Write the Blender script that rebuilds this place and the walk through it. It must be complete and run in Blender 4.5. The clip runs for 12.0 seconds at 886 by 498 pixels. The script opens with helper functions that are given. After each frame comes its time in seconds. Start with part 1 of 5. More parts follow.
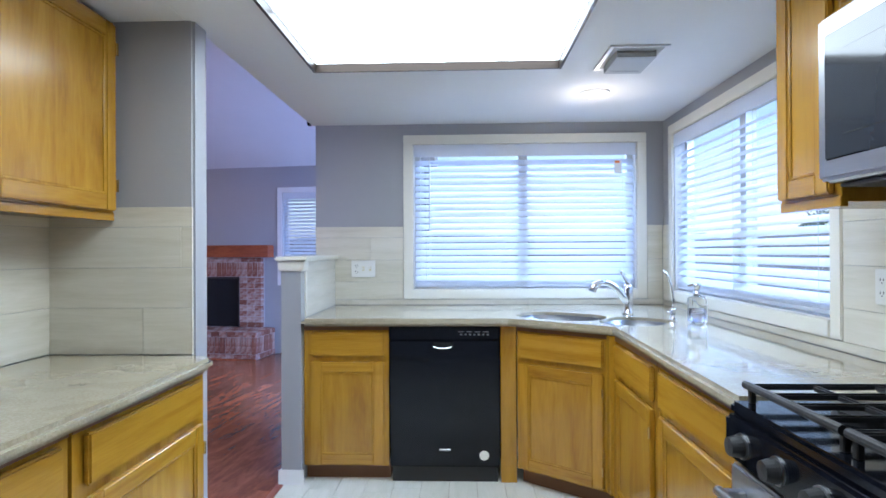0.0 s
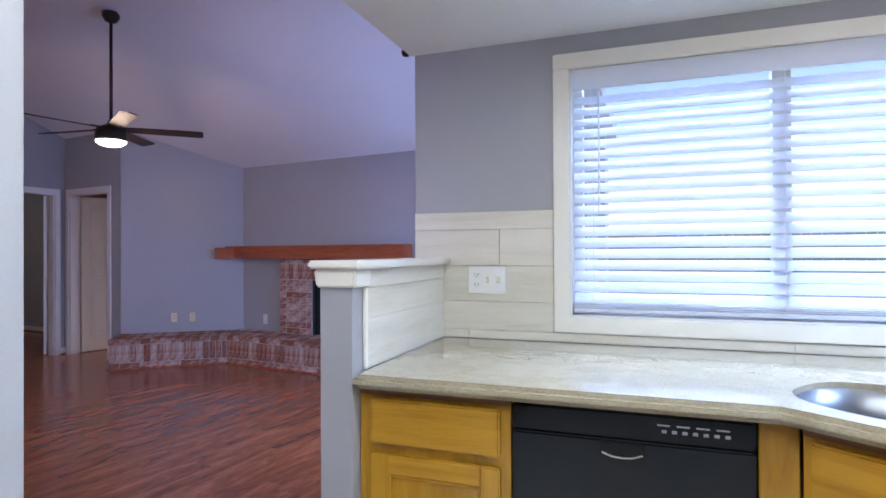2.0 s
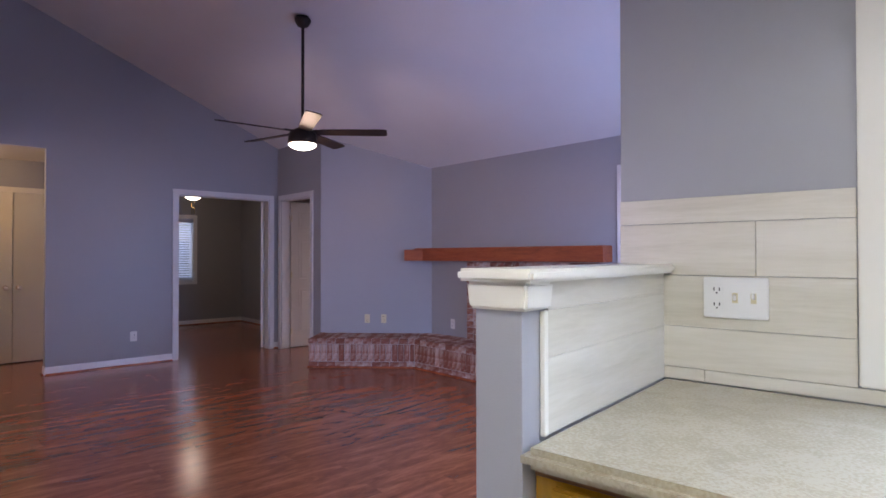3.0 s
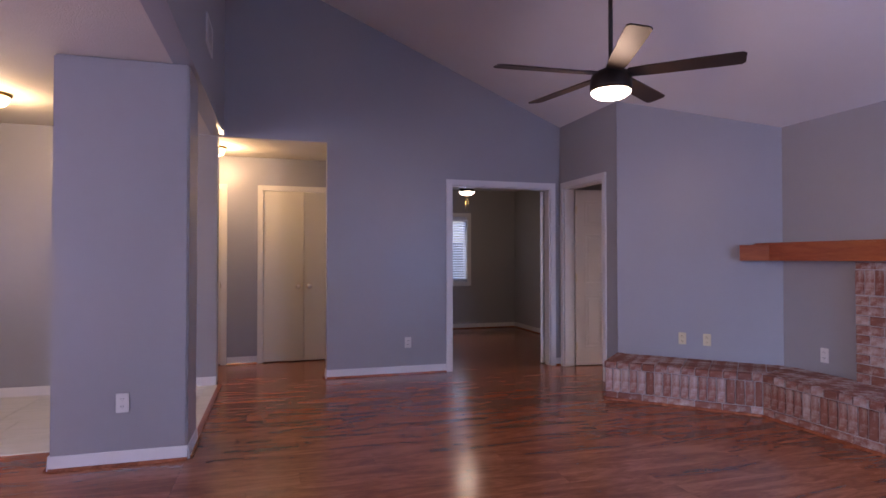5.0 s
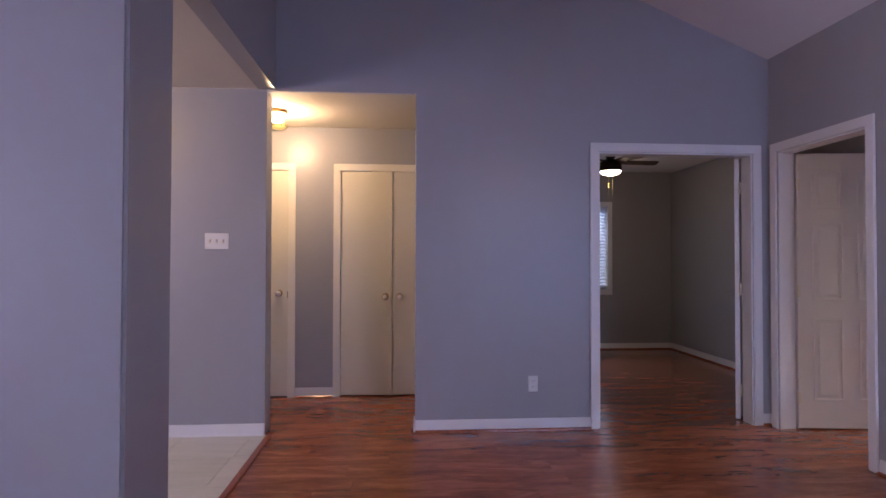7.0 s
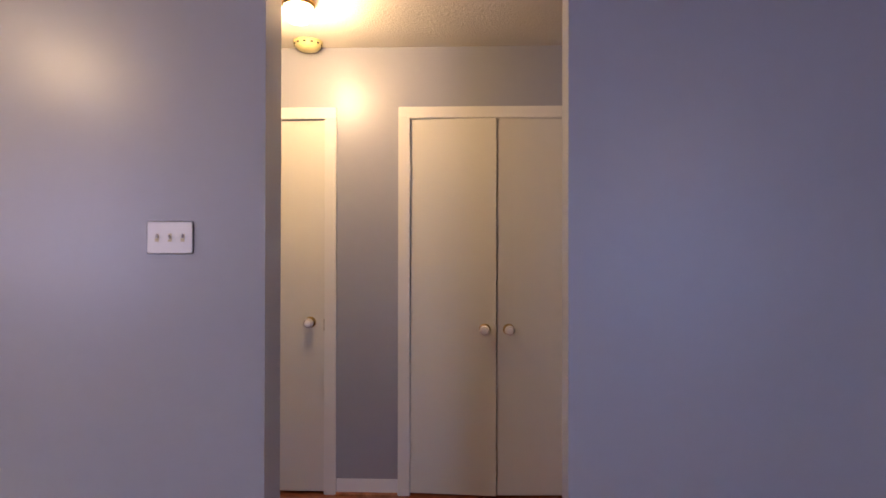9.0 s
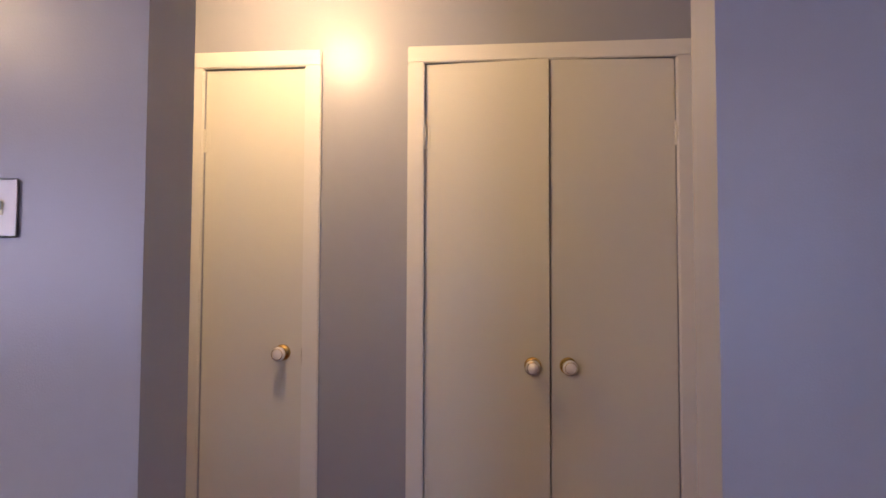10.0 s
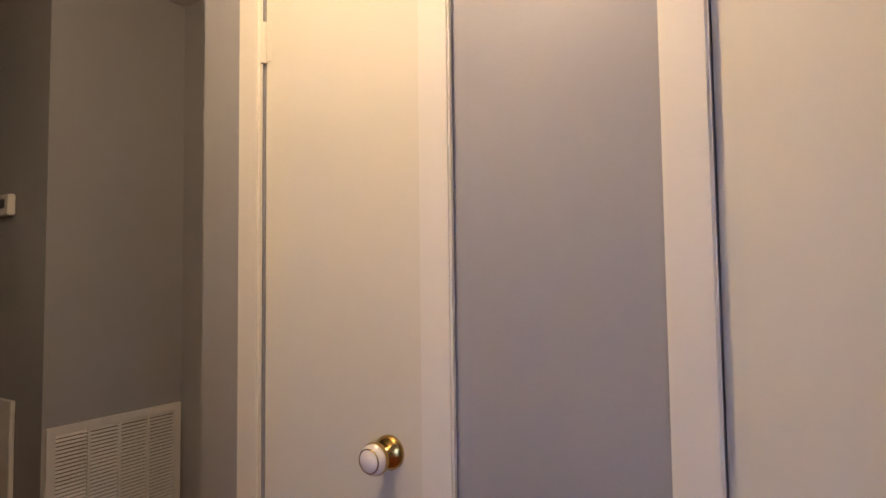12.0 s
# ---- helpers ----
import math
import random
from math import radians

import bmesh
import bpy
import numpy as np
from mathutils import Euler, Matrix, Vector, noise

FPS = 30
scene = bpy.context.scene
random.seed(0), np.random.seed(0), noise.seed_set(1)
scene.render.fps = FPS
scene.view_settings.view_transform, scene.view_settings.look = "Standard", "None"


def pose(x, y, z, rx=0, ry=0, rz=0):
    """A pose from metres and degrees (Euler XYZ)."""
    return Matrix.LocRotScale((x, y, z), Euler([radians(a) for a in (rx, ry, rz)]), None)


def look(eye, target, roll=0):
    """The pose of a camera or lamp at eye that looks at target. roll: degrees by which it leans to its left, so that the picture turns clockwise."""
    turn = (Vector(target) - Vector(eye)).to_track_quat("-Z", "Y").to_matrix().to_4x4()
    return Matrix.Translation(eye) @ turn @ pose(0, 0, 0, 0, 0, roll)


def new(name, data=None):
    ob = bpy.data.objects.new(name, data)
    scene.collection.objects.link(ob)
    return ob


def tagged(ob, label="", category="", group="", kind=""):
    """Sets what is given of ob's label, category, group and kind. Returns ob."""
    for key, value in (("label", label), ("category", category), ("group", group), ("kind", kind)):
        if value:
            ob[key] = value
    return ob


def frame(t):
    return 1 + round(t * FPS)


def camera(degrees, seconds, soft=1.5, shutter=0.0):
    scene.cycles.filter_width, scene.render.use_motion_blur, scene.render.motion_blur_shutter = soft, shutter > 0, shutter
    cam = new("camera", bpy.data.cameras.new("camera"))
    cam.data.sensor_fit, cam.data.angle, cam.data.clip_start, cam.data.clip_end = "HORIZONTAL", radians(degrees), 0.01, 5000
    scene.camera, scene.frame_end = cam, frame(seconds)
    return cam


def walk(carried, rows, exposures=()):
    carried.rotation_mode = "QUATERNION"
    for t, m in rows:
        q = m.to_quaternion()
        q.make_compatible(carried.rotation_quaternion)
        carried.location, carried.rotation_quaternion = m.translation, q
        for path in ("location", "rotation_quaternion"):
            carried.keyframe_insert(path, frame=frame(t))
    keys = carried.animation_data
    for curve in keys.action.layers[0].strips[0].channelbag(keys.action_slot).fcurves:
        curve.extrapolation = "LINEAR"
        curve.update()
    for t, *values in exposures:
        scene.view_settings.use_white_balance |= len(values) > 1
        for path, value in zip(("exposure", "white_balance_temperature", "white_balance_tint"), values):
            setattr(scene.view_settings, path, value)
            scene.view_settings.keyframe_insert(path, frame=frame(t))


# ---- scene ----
cam = camera(76.0, 12.0, soft=1.6)
PATH = [
    (0, (1.348, 0.363, 1.27), (0.998, 2.332, 1.279), -0.3),
    (0.5, (1.327, 0.793, 1.26), (0.928, 2.752, 1.276), -0.4),
    (1, (1.227, 1.223, 1.271), (0.727, 3.16, 1.286), -0.2),
    (1.5, (1.187, 1.604, 1.281), (0.472, 3.472, 1.289), -0.5),
    (2, (1.083, 1.896, 1.27), (0.146, 3.663, 1.283), -0.3),
    (2.5, (0.926, 2.178, 1.279), (-0.248, 3.797, 1.293), -0.4),
    (3, (0.747, 2.421, 1.274), (-0.727, 3.772, 1.297), -0.1),
    (3.5, (0.501, 2.583, 1.276), (-1.168, 3.685, 1.296), -0.2),
    (3.7, (0.342, 2.613, 1.279), (-1.371, 3.645, 1.3), -0.2),
    (5.3, (-0.885, 3.001, 1.227), (-2.82, 3.503, 1.262), 0.1),
    (5.5, (-1.037, 3.081, 1.242), (-2.978, 3.561, 1.277), 0.2),
    (6, (-1.479, 3.22, 1.257), (-3.437, 3.628, 1.284), 0.2),
    (6.5, (-2.002, 3.3, 1.266), (-3.975, 3.627, 1.29), 0.1),
    (7, (-2.519, 3.28, 1.24), (-4.513, 3.428, 1.275), 0.1),
    (7.2, (-2.751, 3.281, 1.232), (-4.748, 3.37, 1.28), 0.1),
    (8.8, (-4.46, 3.029, 1.301), (-6.459, 2.968, 1.318), -0.1),
    (9, (-4.635, 3.024, 1.312), (-6.634, 2.953, 1.324), 0.1),
    (9.5, (-5.112, 3.02, 1.319), (-7.109, 2.897, 1.33), 0.2),
    (10, (-5.573, 2.991, 1.241), (-7.564, 2.82, 1.321), 0.2),
    (10.5, (-5.945, 2.977, 1.247), (-7.931, 2.753, 1.325), 0.3),
    (11, (-6.3, 2.942, 1.247), (-8.283, 2.695, 1.326), 0.4),
    (11.5, (-6.63, 2.924, 1.255), (-8.549, 2.363, 1.311), -0.2),
    (12, (-6.869, 2.816, 1.241), (-8.575, 1.778, 1.343), -0.7),
]
walk(cam, [(t, look(eye, target, roll)) for t, eye, target, roll in PATH],
     exposures=[(0.0, 0.38, 6050, 10), (1.5, 0.52, 6300, 13), (2.5, 0.42, 6850, 17), (3.5, 0.4, 7200, 20), (5.5, 0.48, 7450, 23),
                (7.2, 0.6, 6950, 18), (9.0, 0.66, 7050, 14), (10.5, 0.82, 6950, 14), (11.2, 0.76, 6900, 13), (12.0, 1.07, 6550, 10)])

# ---- world, daylight and exposure ----
SLOPE = 0.42
EAVE = 2.755
DAY = (0.42, 0.62, 1.0)


def build_world():
    w = bpy.data.worlds.new("world")
    scene.world = w
    w.use_nodes = True
    nt = w.node_tree
    sky = nt.nodes.new("ShaderNodeTexSky")
    sky.sky_type = "NISHITA"
    sky.sun_disc = False
    sky.sun_elevation = radians(32)
    sky.sun_rotation = radians(200)
    nt.links.new(sky.outputs[0], nt.nodes["Background"].inputs[0])
    nt.nodes["Background"].inputs[1].default_value = 0.15


def lamp(name, kind, m, energy, color=(1, 1, 1), size=0.1, size_y=None, label=""):
    d = bpy.data.lights.new(name, kind)
    d.energy, d.color = energy, color
    if kind == "AREA":
        d.shape, d.size, d.size_y = "RECTANGLE", size, size_y or size
    elif kind == "SUN":
        d.angle = size
    else:
        d.shadow_soft_size = size
    ob = new(name, d)
    ob.matrix_world = m
    return ob


build_world()
lamp("sun", "SUN", look((-3, -8, 9), (0, 0, 0)), 1.0, (1.0, 0.93, 0.85), radians(12))
KM = pose(-0.194, 4.049, 0, 0, 0, 8)


def kp(u, v, z):
    return KM @ Vector((u, v, z))


lamp("sky_light_north", "AREA", look(kp(1.4, 1.5, 3.0), kp(1.4, 0.0, 1.5)), 230, DAY, 2.2, 1.2)
lamp("sky_light_east", "AREA", look(kp(3.9, -1.0, 2.9), kp(2.36, -1.0, 1.45)), 240, DAY, 2.2, 1.2)
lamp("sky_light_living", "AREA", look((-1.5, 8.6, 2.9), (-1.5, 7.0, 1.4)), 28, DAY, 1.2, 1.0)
# Fill for the living room through an added, unseen east window.
lamp("added_fill_east", "AREA", look((0.05, 5.7, 1.3), (-3, 5.0, 0.9)), 40, (0.28, 0.44, 1.0), 1.7, 1.8)
# Fill that lifts the pier and entry, with no known source behind it.
lamp("added_fill_dining", "AREA", look((-2.6, -1.2, 1.5), (-3.0, 1.5, 1.0)), 54, (0.56, 0.58, 1.0), 1.7, 1.2)
lamp("sky_light_bedroom", "AREA", look((-11.2, 5.7, 2.4), (-10.1, 5.7, 1.4)), 45, DAY, 1.0, 1.0)
# Warm fill added to brighten the open second bedroom door.
lamp("added_fill_second_bedroom", "AREA", look((-5.6, 9.4, 2.3), (-5.8, 8.7, 1.4)), 65, (1.0, 0.88, 0.84), 1.0, 1.0)
# Blue fill added to lighten the bath door beyond the alcove.
lamp("added_fill_bath", "AREA", look((-9.2, -1.2, 1.9), (-9.2, -0.6, 1.5)), 45, (0.6, 0.8, 1.0), 0.8, 0.8)
lamp("downlight_glow", "POINT", Matrix.Translation(kp(1.74, -0.72, 1.96)), 2, (1.0, 0.86, 0.70), 0.05)
lamp("living_fan_glow", "POINT", Matrix.Translation((-3.6, 4.75, 2.10)), 9, (1.0, 0.74, 0.60), 0.10)
lamp("hall_lamp_glow", "POINT", Matrix.Translation((-7.13, 2.29, 2.275)), 18, (1.0, 0.70, 0.42), 0.03)
lamp("bedroom_fan_glow", "POINT", Matrix.Translation((-8.7, 5.62, 2.08)), 4, (1.0, 0.82, 0.66), 0.08)
lamp("entry_glow", "POINT", Matrix.Translation((-5.55, 0.90, 2.30)), 19, (1.0, 0.74, 0.46), 0.06)

# ---- materials ----


def mat(name, base, rough=0.5, metal=0.0, vary=0.08, scale=3.0, bump=0.0, bscale=80.0, spec=0.5,
        per=0.0, stretch=(1, 1, 1), coat=0.0, emit=None, strength=0.0, rvary=0.05, extra=None):
    """Principled surface: two scales of tone variation, optional relief, tone that differs from piece to piece."""
    m = bpy.data.materials.new(name)
    m.use_nodes = True
    nt = m.node_tree
    n, l = nt.nodes, nt.links
    b = n["Principled BSDF"]
    b.inputs["Metallic"].default_value = metal
    b.inputs["Specular IOR Level"].default_value = spec
    b.inputs["Coat Weight"].default_value = coat
    b.inputs["Coat Roughness"].default_value = 0.12
    tc = n.new("ShaderNodeTexCoord")
    mp = n.new("ShaderNodeMapping")
    mp.inputs["Scale"].default_value = stretch
    l.new(tc.outputs["Object"], mp.inputs[0])
    big = n.new("ShaderNodeTexNoise")
    big.inputs["Scale"].default_value = scale
    big.inputs["Detail"].default_value = 3
    fine = n.new("ShaderNodeTexNoise")
    fine.inputs["Scale"].default_value = scale * 14
    fine.inputs["Detail"].default_value = 2
    l.new(mp.outputs[0], big.inputs[0])
    l.new(mp.outputs[0], fine.inputs[0])
    add = n.new("ShaderNodeMath")
    add.operation = "MULTIPLY_ADD"
    l.new(fine.outputs[0], add.inputs[0])
    add.inputs[1].default_value = 0.35
    l.new(big.outputs[0], add.inputs[2])
    fac = add.outputs[0]
    if per:
        info = n.new("ShaderNodeObjectInfo")
        pa = n.new("ShaderNodeMath")
        pa.operation = "MULTIPLY_ADD"
        l.new(info.outputs["Random"], pa.inputs[0])
        pa.inputs[1].default_value = per
        l.new(fac, pa.inputs[2])
        fac = pa.outputs[0]
    mr = n.new("ShaderNodeMapRange")
    mr.inputs[1].default_value = 0.25
    mr.inputs[2].default_value = 1.15 + per
    mr.inputs[3].default_value = 1 - vary
    mr.inputs[4].default_value = 1 + vary
    l.new(fac, mr.inputs[0])
    mul = n.new("ShaderNodeVectorMath")
    mul.operation = "SCALE"
    mul.inputs[0].default_value = base
    l.new(mr.outputs[0], mul.inputs["Scale"])
    l.new(mul.outputs[0], b.inputs["Base Color"])
    rr = n.new("ShaderNodeMapRange")
    rr.inputs[3].default_value = max(0.02, rough - rvary)
    rr.inputs[4].default_value = min(1, rough + rvary)
    l.new(big.outputs[0], rr.inputs[0])
    l.new(rr.outputs[0], b.inputs["Roughness"])
    if bump:
        bt = n.new("ShaderNodeTexNoise")
        bt.inputs["Scale"].default_value = bscale
        bt.inputs["Detail"].default_value = 4
        l.new(tc.outputs["Object"], bt.inputs[0])
        bn = n.new("ShaderNodeBump")
        bn.inputs["Strength"].default_value = bump
        bn.inputs["Distance"].default_value = 0.004
        l.new(bt.outputs[0], bn.inputs["Height"])
        l.new(bn.outputs[0], b.inputs["Normal"])
    if emit:
        b.inputs["Emission Color"].default_value = (*emit, 1)
        b.inputs["Emission Strength"].default_value = strength
    return m


def ramp_wood(name, stops, grain_scale, stretch, rough, coat=0.0, per=0.6, bump=0.15, turn=0.0, rings=True, spec=0.5):
    """Wood: noise drawn out along the grain, coloured by a ramp; each piece shifted by its own random."""
    m = bpy.data.materials.new(name)
    m.use_nodes = True
    nt = m.node_tree
    n, l = nt.nodes, nt.links
    b = n["Principled BSDF"]
    b.inputs["Roughness"].default_value = rough
    b.inputs["Coat Weight"].default_value = coat
    b.inputs["Coat Roughness"].default_value = 0.15
    b.inputs["Specular IOR Level"].default_value = spec
    tc = n.new("ShaderNodeTexCoord")
    info = n.new("ShaderNodeObjectInfo")
    off = n.new("ShaderNodeVectorMath")
    off.operation = "SCALE"
    off.inputs[0].default_value = (13.7, 7.3, 5.1)
    l.new(info.outputs["Random"], off.inputs["Scale"])
    shift = n.new("ShaderNodeVectorMath")
    shift.operation = "ADD"
    l.new(tc.outputs["Object"], shift.inputs[0])
    l.new(off.outputs[0], shift.inputs[1])
    mp0 = n.new("ShaderNodeMapping")
    mp0.inputs["Rotation"].default_value = (0, 0, turn)
    l.new(shift.outputs[0], mp0.inputs[0])
    mp = n.new("ShaderNodeMapping")
    mp.inputs["Scale"].default_value = stretch
    l.new(mp0.outputs[0], mp.inputs[0])
    a = n.new("ShaderNodeTexNoise")
    a.inputs["Scale"].default_value = grain_scale
    a.inputs["Detail"].default_value = 6
    a.inputs["Roughness"].default_value = 0.62
    a.inputs["Distortion"].default_value = 0.9 if rings else 0.2
    l.new(mp.outputs[0], a.inputs[0])
    f = n.new("ShaderNodeTexNoise")
    f.inputs["Scale"].default_value = grain_scale * 9
    f.inputs["Detail"].default_value = 3
    l.new(mp.outputs[0], f.inputs[0])
    s1 = n.new("ShaderNodeMath")
    s1.operation = "MULTIPLY_ADD"
    l.new(f.outputs[0], s1.inputs[0])
    s1.inputs[1].default_value = 0.25
    l.new(a.outputs[0], s1.inputs[2])
    s2 = n.new("ShaderNodeMath")
    s2.operation = "MULTIPLY_ADD"
    l.new(info.outputs["Random"], s2.inputs[0])
    s2.inputs[1].default_value = per * 0.2
    l.new(s1.outputs[0], s2.inputs[2])
    cr = n.new("ShaderNodeValToRGB")
    e = cr.color_ramp.elements
    e[0].position, e[0].color = stops[0][0], (*stops[0][1], 1)
    e[1].position, e[1].color = stops[-1][0], (*stops[-1][1], 1)
    for p, c in stops[1:-1]:
        x = e.new(p)
        x.color = (*c, 1)
    l.new(s2.outputs[0], cr.inputs[0])
    l.new(cr.outputs[0], b.inputs["Base Color"])
    if bump:
        bn = n.new("ShaderNodeBump")
        bn.inputs["Strength"].default_value = bump
        bn.inputs["Distance"].default_value = 0.002
        l.new(f.outputs[0], bn.inputs["Height"])
        l.new(bn.outputs[0], b.inputs["Normal"])
    return m


def speckled(name, c1, c2, c3, rough):
    """Polished stone with blotches and fine grains."""
    m = mat(name, c1, rough, vary=0.05, coat=0.35)
    nt = m.node_tree
    n, l = nt.nodes, nt.links
    b = n["Principled BSDF"]
    tc = n.new("ShaderNodeTexCoord")
    v = n.new("ShaderNodeTexNoise")
    v.inputs["Scale"].default_value = 140
    v.inputs["Detail"].default_value = 3
    w = n.new("ShaderNodeTexNoise")
    w.inputs["Scale"].default_value = 9
    w.inputs["Detail"].default_value = 5
    w.inputs["Distortion"].default_value = 1.2
    l.new(tc.outputs["Object"], v.inputs[0])
    l.new(tc.outputs["Object"], w.inputs[0])
    add = n.new("ShaderNodeMath")
    add.operation = "MULTIPLY_ADD"
    l.new(w.outputs[0], add.inputs[0])
    add.inputs[1].default_value = 0.8
    l.new(v.outputs[0], add.inputs[2])
    cr = n.new("ShaderNodeValToRGB")
    e = cr.color_ramp.elements
    e[0].position, e[0].color = 0.72, (*c2, 1)
    e[1].position, e[1].color = 1.08, (*c3, 1)
    x = e.new(0.88)
    x.color = (*c1, 1)
    l.new(add.outputs[0], cr.inputs[0])
    l.new(cr.outputs[0], b.inputs["Base Color"])
    return m


def brick_mat():
    m = mat("worn_brick", (0.27, 0.105, 0.072), 0.9, vary=0.35, scale=9, bump=0.8, bscale=60, per=1.0, spec=0.2)
    nt = m.node_tree
    n, l = nt.nodes, nt.links
    b = n["Principled BSDF"]
    old = b.inputs["Base Color"].links[0].from_socket
    tc = n.new("ShaderNodeTexCoord")
    info = n.new("ShaderNodeObjectInfo")
    t = n.new("ShaderNodeTexNoise")
    t.inputs["Scale"].default_value = 15
    t.inputs["Detail"].default_value = 5
    t.inputs["Roughness"].default_value = 0.7
    l.new(tc.outputs["Object"], t.inputs[0])
    s = n.new("ShaderNodeMath")
    s.operation = "MULTIPLY_ADD"
    l.new(info.outputs["Random"], s.inputs[0])
    s.inputs[1].default_value = 0.22
    l.new(t.outputs[0], s.inputs[2])
    r = n.new("ShaderNodeMapRange")
    r.inputs[1].default_value, r.inputs[2].default_value = 0.55, 0.80
    l.new(s.outputs[0], r.inputs[0])
    mx = n.new("ShaderNodeMix")
    mx.data_type = "RGBA"
    l.new(r.outputs[0], mx.inputs[0])
    l.new(old, mx.inputs[6])
    mx.inputs[7].default_value = (0.50, 0.40, 0.36, 1)
    l.new(mx.outputs[2], b.inputs["Base Color"])
    return m


def slat_mat():
    m = mat("white_slat", (0.80, 0.81, 0.84), 0.45, vary=0.02)
    nt = m.node_tree
    n, l = nt.nodes, nt.links
    b = n["Principled BSDF"]
    tr = n.new("ShaderNodeBsdfTranslucent")
    tr.inputs[0].default_value = (0.78, 0.84, 0.95, 1)
    mx = n.new("ShaderNodeMixShader")
    mx.inputs[0].default_value = 0.35
    l.new(b.outputs[0], mx.inputs[1])
    l.new(tr.outputs[0], mx.inputs[2])
    l.new(mx.outputs[0], n["Material Output"].inputs[0])
    return m


def glass_mat(name, tint=(1, 1, 1), rough=0.0, ior=1.45):
    m = bpy.data.materials.new(name)
    m.use_nodes = True
    b = m.node_tree.nodes["Principled BSDF"]
    b.inputs["Base Color"].default_value = (*tint, 1)
    b.inputs["Transmission Weight"].default_value = 1.0
    b.inputs["Roughness"].default_value = rough
    b.inputs["IOR"].default_value = ior
    return m


def glow(name, color, strength):
    return mat(name, (0.8, 0.8, 0.8), 0.4, emit=color, strength=strength)


WALL = mat("grey_wall_paint", (0.33, 0.33, 0.345), 0.35, vary=0.04, scale=1.2, bump=0.10, bscale=220)
CEIL = mat("white_ceiling_paint", (0.72, 0.71, 0.70), 0.8, vary=0.03, bump=0.10, bscale=160)
CEIL_TEX = mat("textured_ceiling", (0.66, 0.62, 0.55), 0.75, vary=0.05, bump=0.9, bscale=95)
TRIM = mat("white_trim_paint", (0.72, 0.71, 0.70), 0.30, vary=0.03, scale=2)
CREAM = mat("cream_trim_paint", (0.74, 0.71, 0.62), 0.35, vary=0.03, scale=2)
DOORP = mat("cream_door_paint", (0.68, 0.645, 0.53), 0.32, vary=0.004, scale=1.2, rvary=0.0)
FLOOR = ramp_wood("red_brown_laminate", [(0.34, (0.10, 0.029, 0.014)), (0.49, (0.175, 0.048, 0.021)),
                                         (0.64, (0.27, 0.078, 0.034)), (0.82, (0.40, 0.135, 0.064))],
                  2.4, (4.2, 0.8, 1.0), 0.20, coat=0.15, per=0.25, bump=0.0)
OAK = ramp_wood("honey_oak", [(0.35, (0.21, 0.086, 0.005)), (0.55, (0.34, 0.160, 0.009)), (0.80, (0.44, 0.225, 0.018))],
                2.2, (5.0, 5.0, 0.6), 0.26, coat=0.35, per=0.5, bump=0.10)
OAK_H = ramp_wood("honey_oak_level", [(0.35, (0.21, 0.086, 0.005)), (0.55, (0.34, 0.160, 0.009)), (0.80, (0.44, 0.225, 0.018))],
                  2.2, (0.7, 0.7, 9.0), 0.26, coat=0.35, per=0.5, bump=0.10)
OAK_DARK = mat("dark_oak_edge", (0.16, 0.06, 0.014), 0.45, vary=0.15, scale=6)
MANTEL = ramp_wood("red_stained_pine", [(0.35, (0.16, 0.030, 0.012)), (0.6, (0.30, 0.062, 0.022)), (0.85, (0.40, 0.10, 0.035))],
                   3.0, (0.8, 6.0, 6.0), 0.28, coat=0.3, per=0.2)
STONE = speckled("speckled_quartz", (0.34, 0.293, 0.205), (0.31, 0.262, 0.18), (0.37, 0.328, 0.24), 0.06)
TILE = ramp_wood("cream_wood_look_tile", [(0.35, (0.50, 0.46, 0.36)), (0.6, (0.60, 0.56, 0.46)), (0.85, (0.67, 0.63, 0.54))],
                 2.0, (0.8, 0.8, 9.0), 0.30, per=0.5, bump=0.02)
TILE_FLOOR = ramp_wood("pale_floor_tile", [(0.35, (0.52, 0.52, 0.46)), (0.6, (0.62, 0.62, 0.56)), (0.85, (0.70, 0.69, 0.64))],
                       2.0, (5.0, 0.8, 1.0), 0.35, per=0.6, bump=0.02)
GROUT = mat("grey_grout", (0.46, 0.43, 0.37), 0.9, vary=0.1, scale=20)
BLACK = mat("black_appliance_enamel", (0.005, 0.006, 0.010), 0.09, vary=0.1, spec=0.3)
BLACK_MATTE = mat("black_cast_iron", (0.018, 0.018, 0.020), 0.5, vary=0.2, bump=0.3)
STEEL = mat("brushed_steel", (0.50, 0.50, 0.51), 0.30, metal=1.0, vary=0.06, scale=3, stretch=(1, 1, 30))
BOWL_STEEL = mat("satin_sink_steel", (0.20, 0.21, 0.23), 0.36, metal=1.0, vary=0.08, scale=8)
VENT_GREY = mat("grey_vent_paint", (0.42, 0.42, 0.43), 0.6, vary=0.05)
CHROME = mat("polished_chrome", (0.72, 0.72, 0.74), 0.07, metal=1.0, vary=0.02)
BRASS = mat("polished_brass", (0.62, 0.42, 0.14), 0.18, metal=1.0, vary=0.08, scale=12)
PORCELAIN = mat("white_porcelain", (0.78, 0.74, 0.70), 0.12, vary=0.02)
PLASTIC = mat("white_plastic", (0.76, 0.75, 0.72), 0.35, vary=0.02)
IVORY = mat("ivory_plastic", (0.66, 0.58, 0.36), 0.38, vary=0.03)
# Near-black for printed marks and for shade in slots, grilles and recesses.
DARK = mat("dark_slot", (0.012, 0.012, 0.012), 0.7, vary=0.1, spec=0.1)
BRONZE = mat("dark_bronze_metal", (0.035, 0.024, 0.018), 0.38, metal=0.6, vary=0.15)
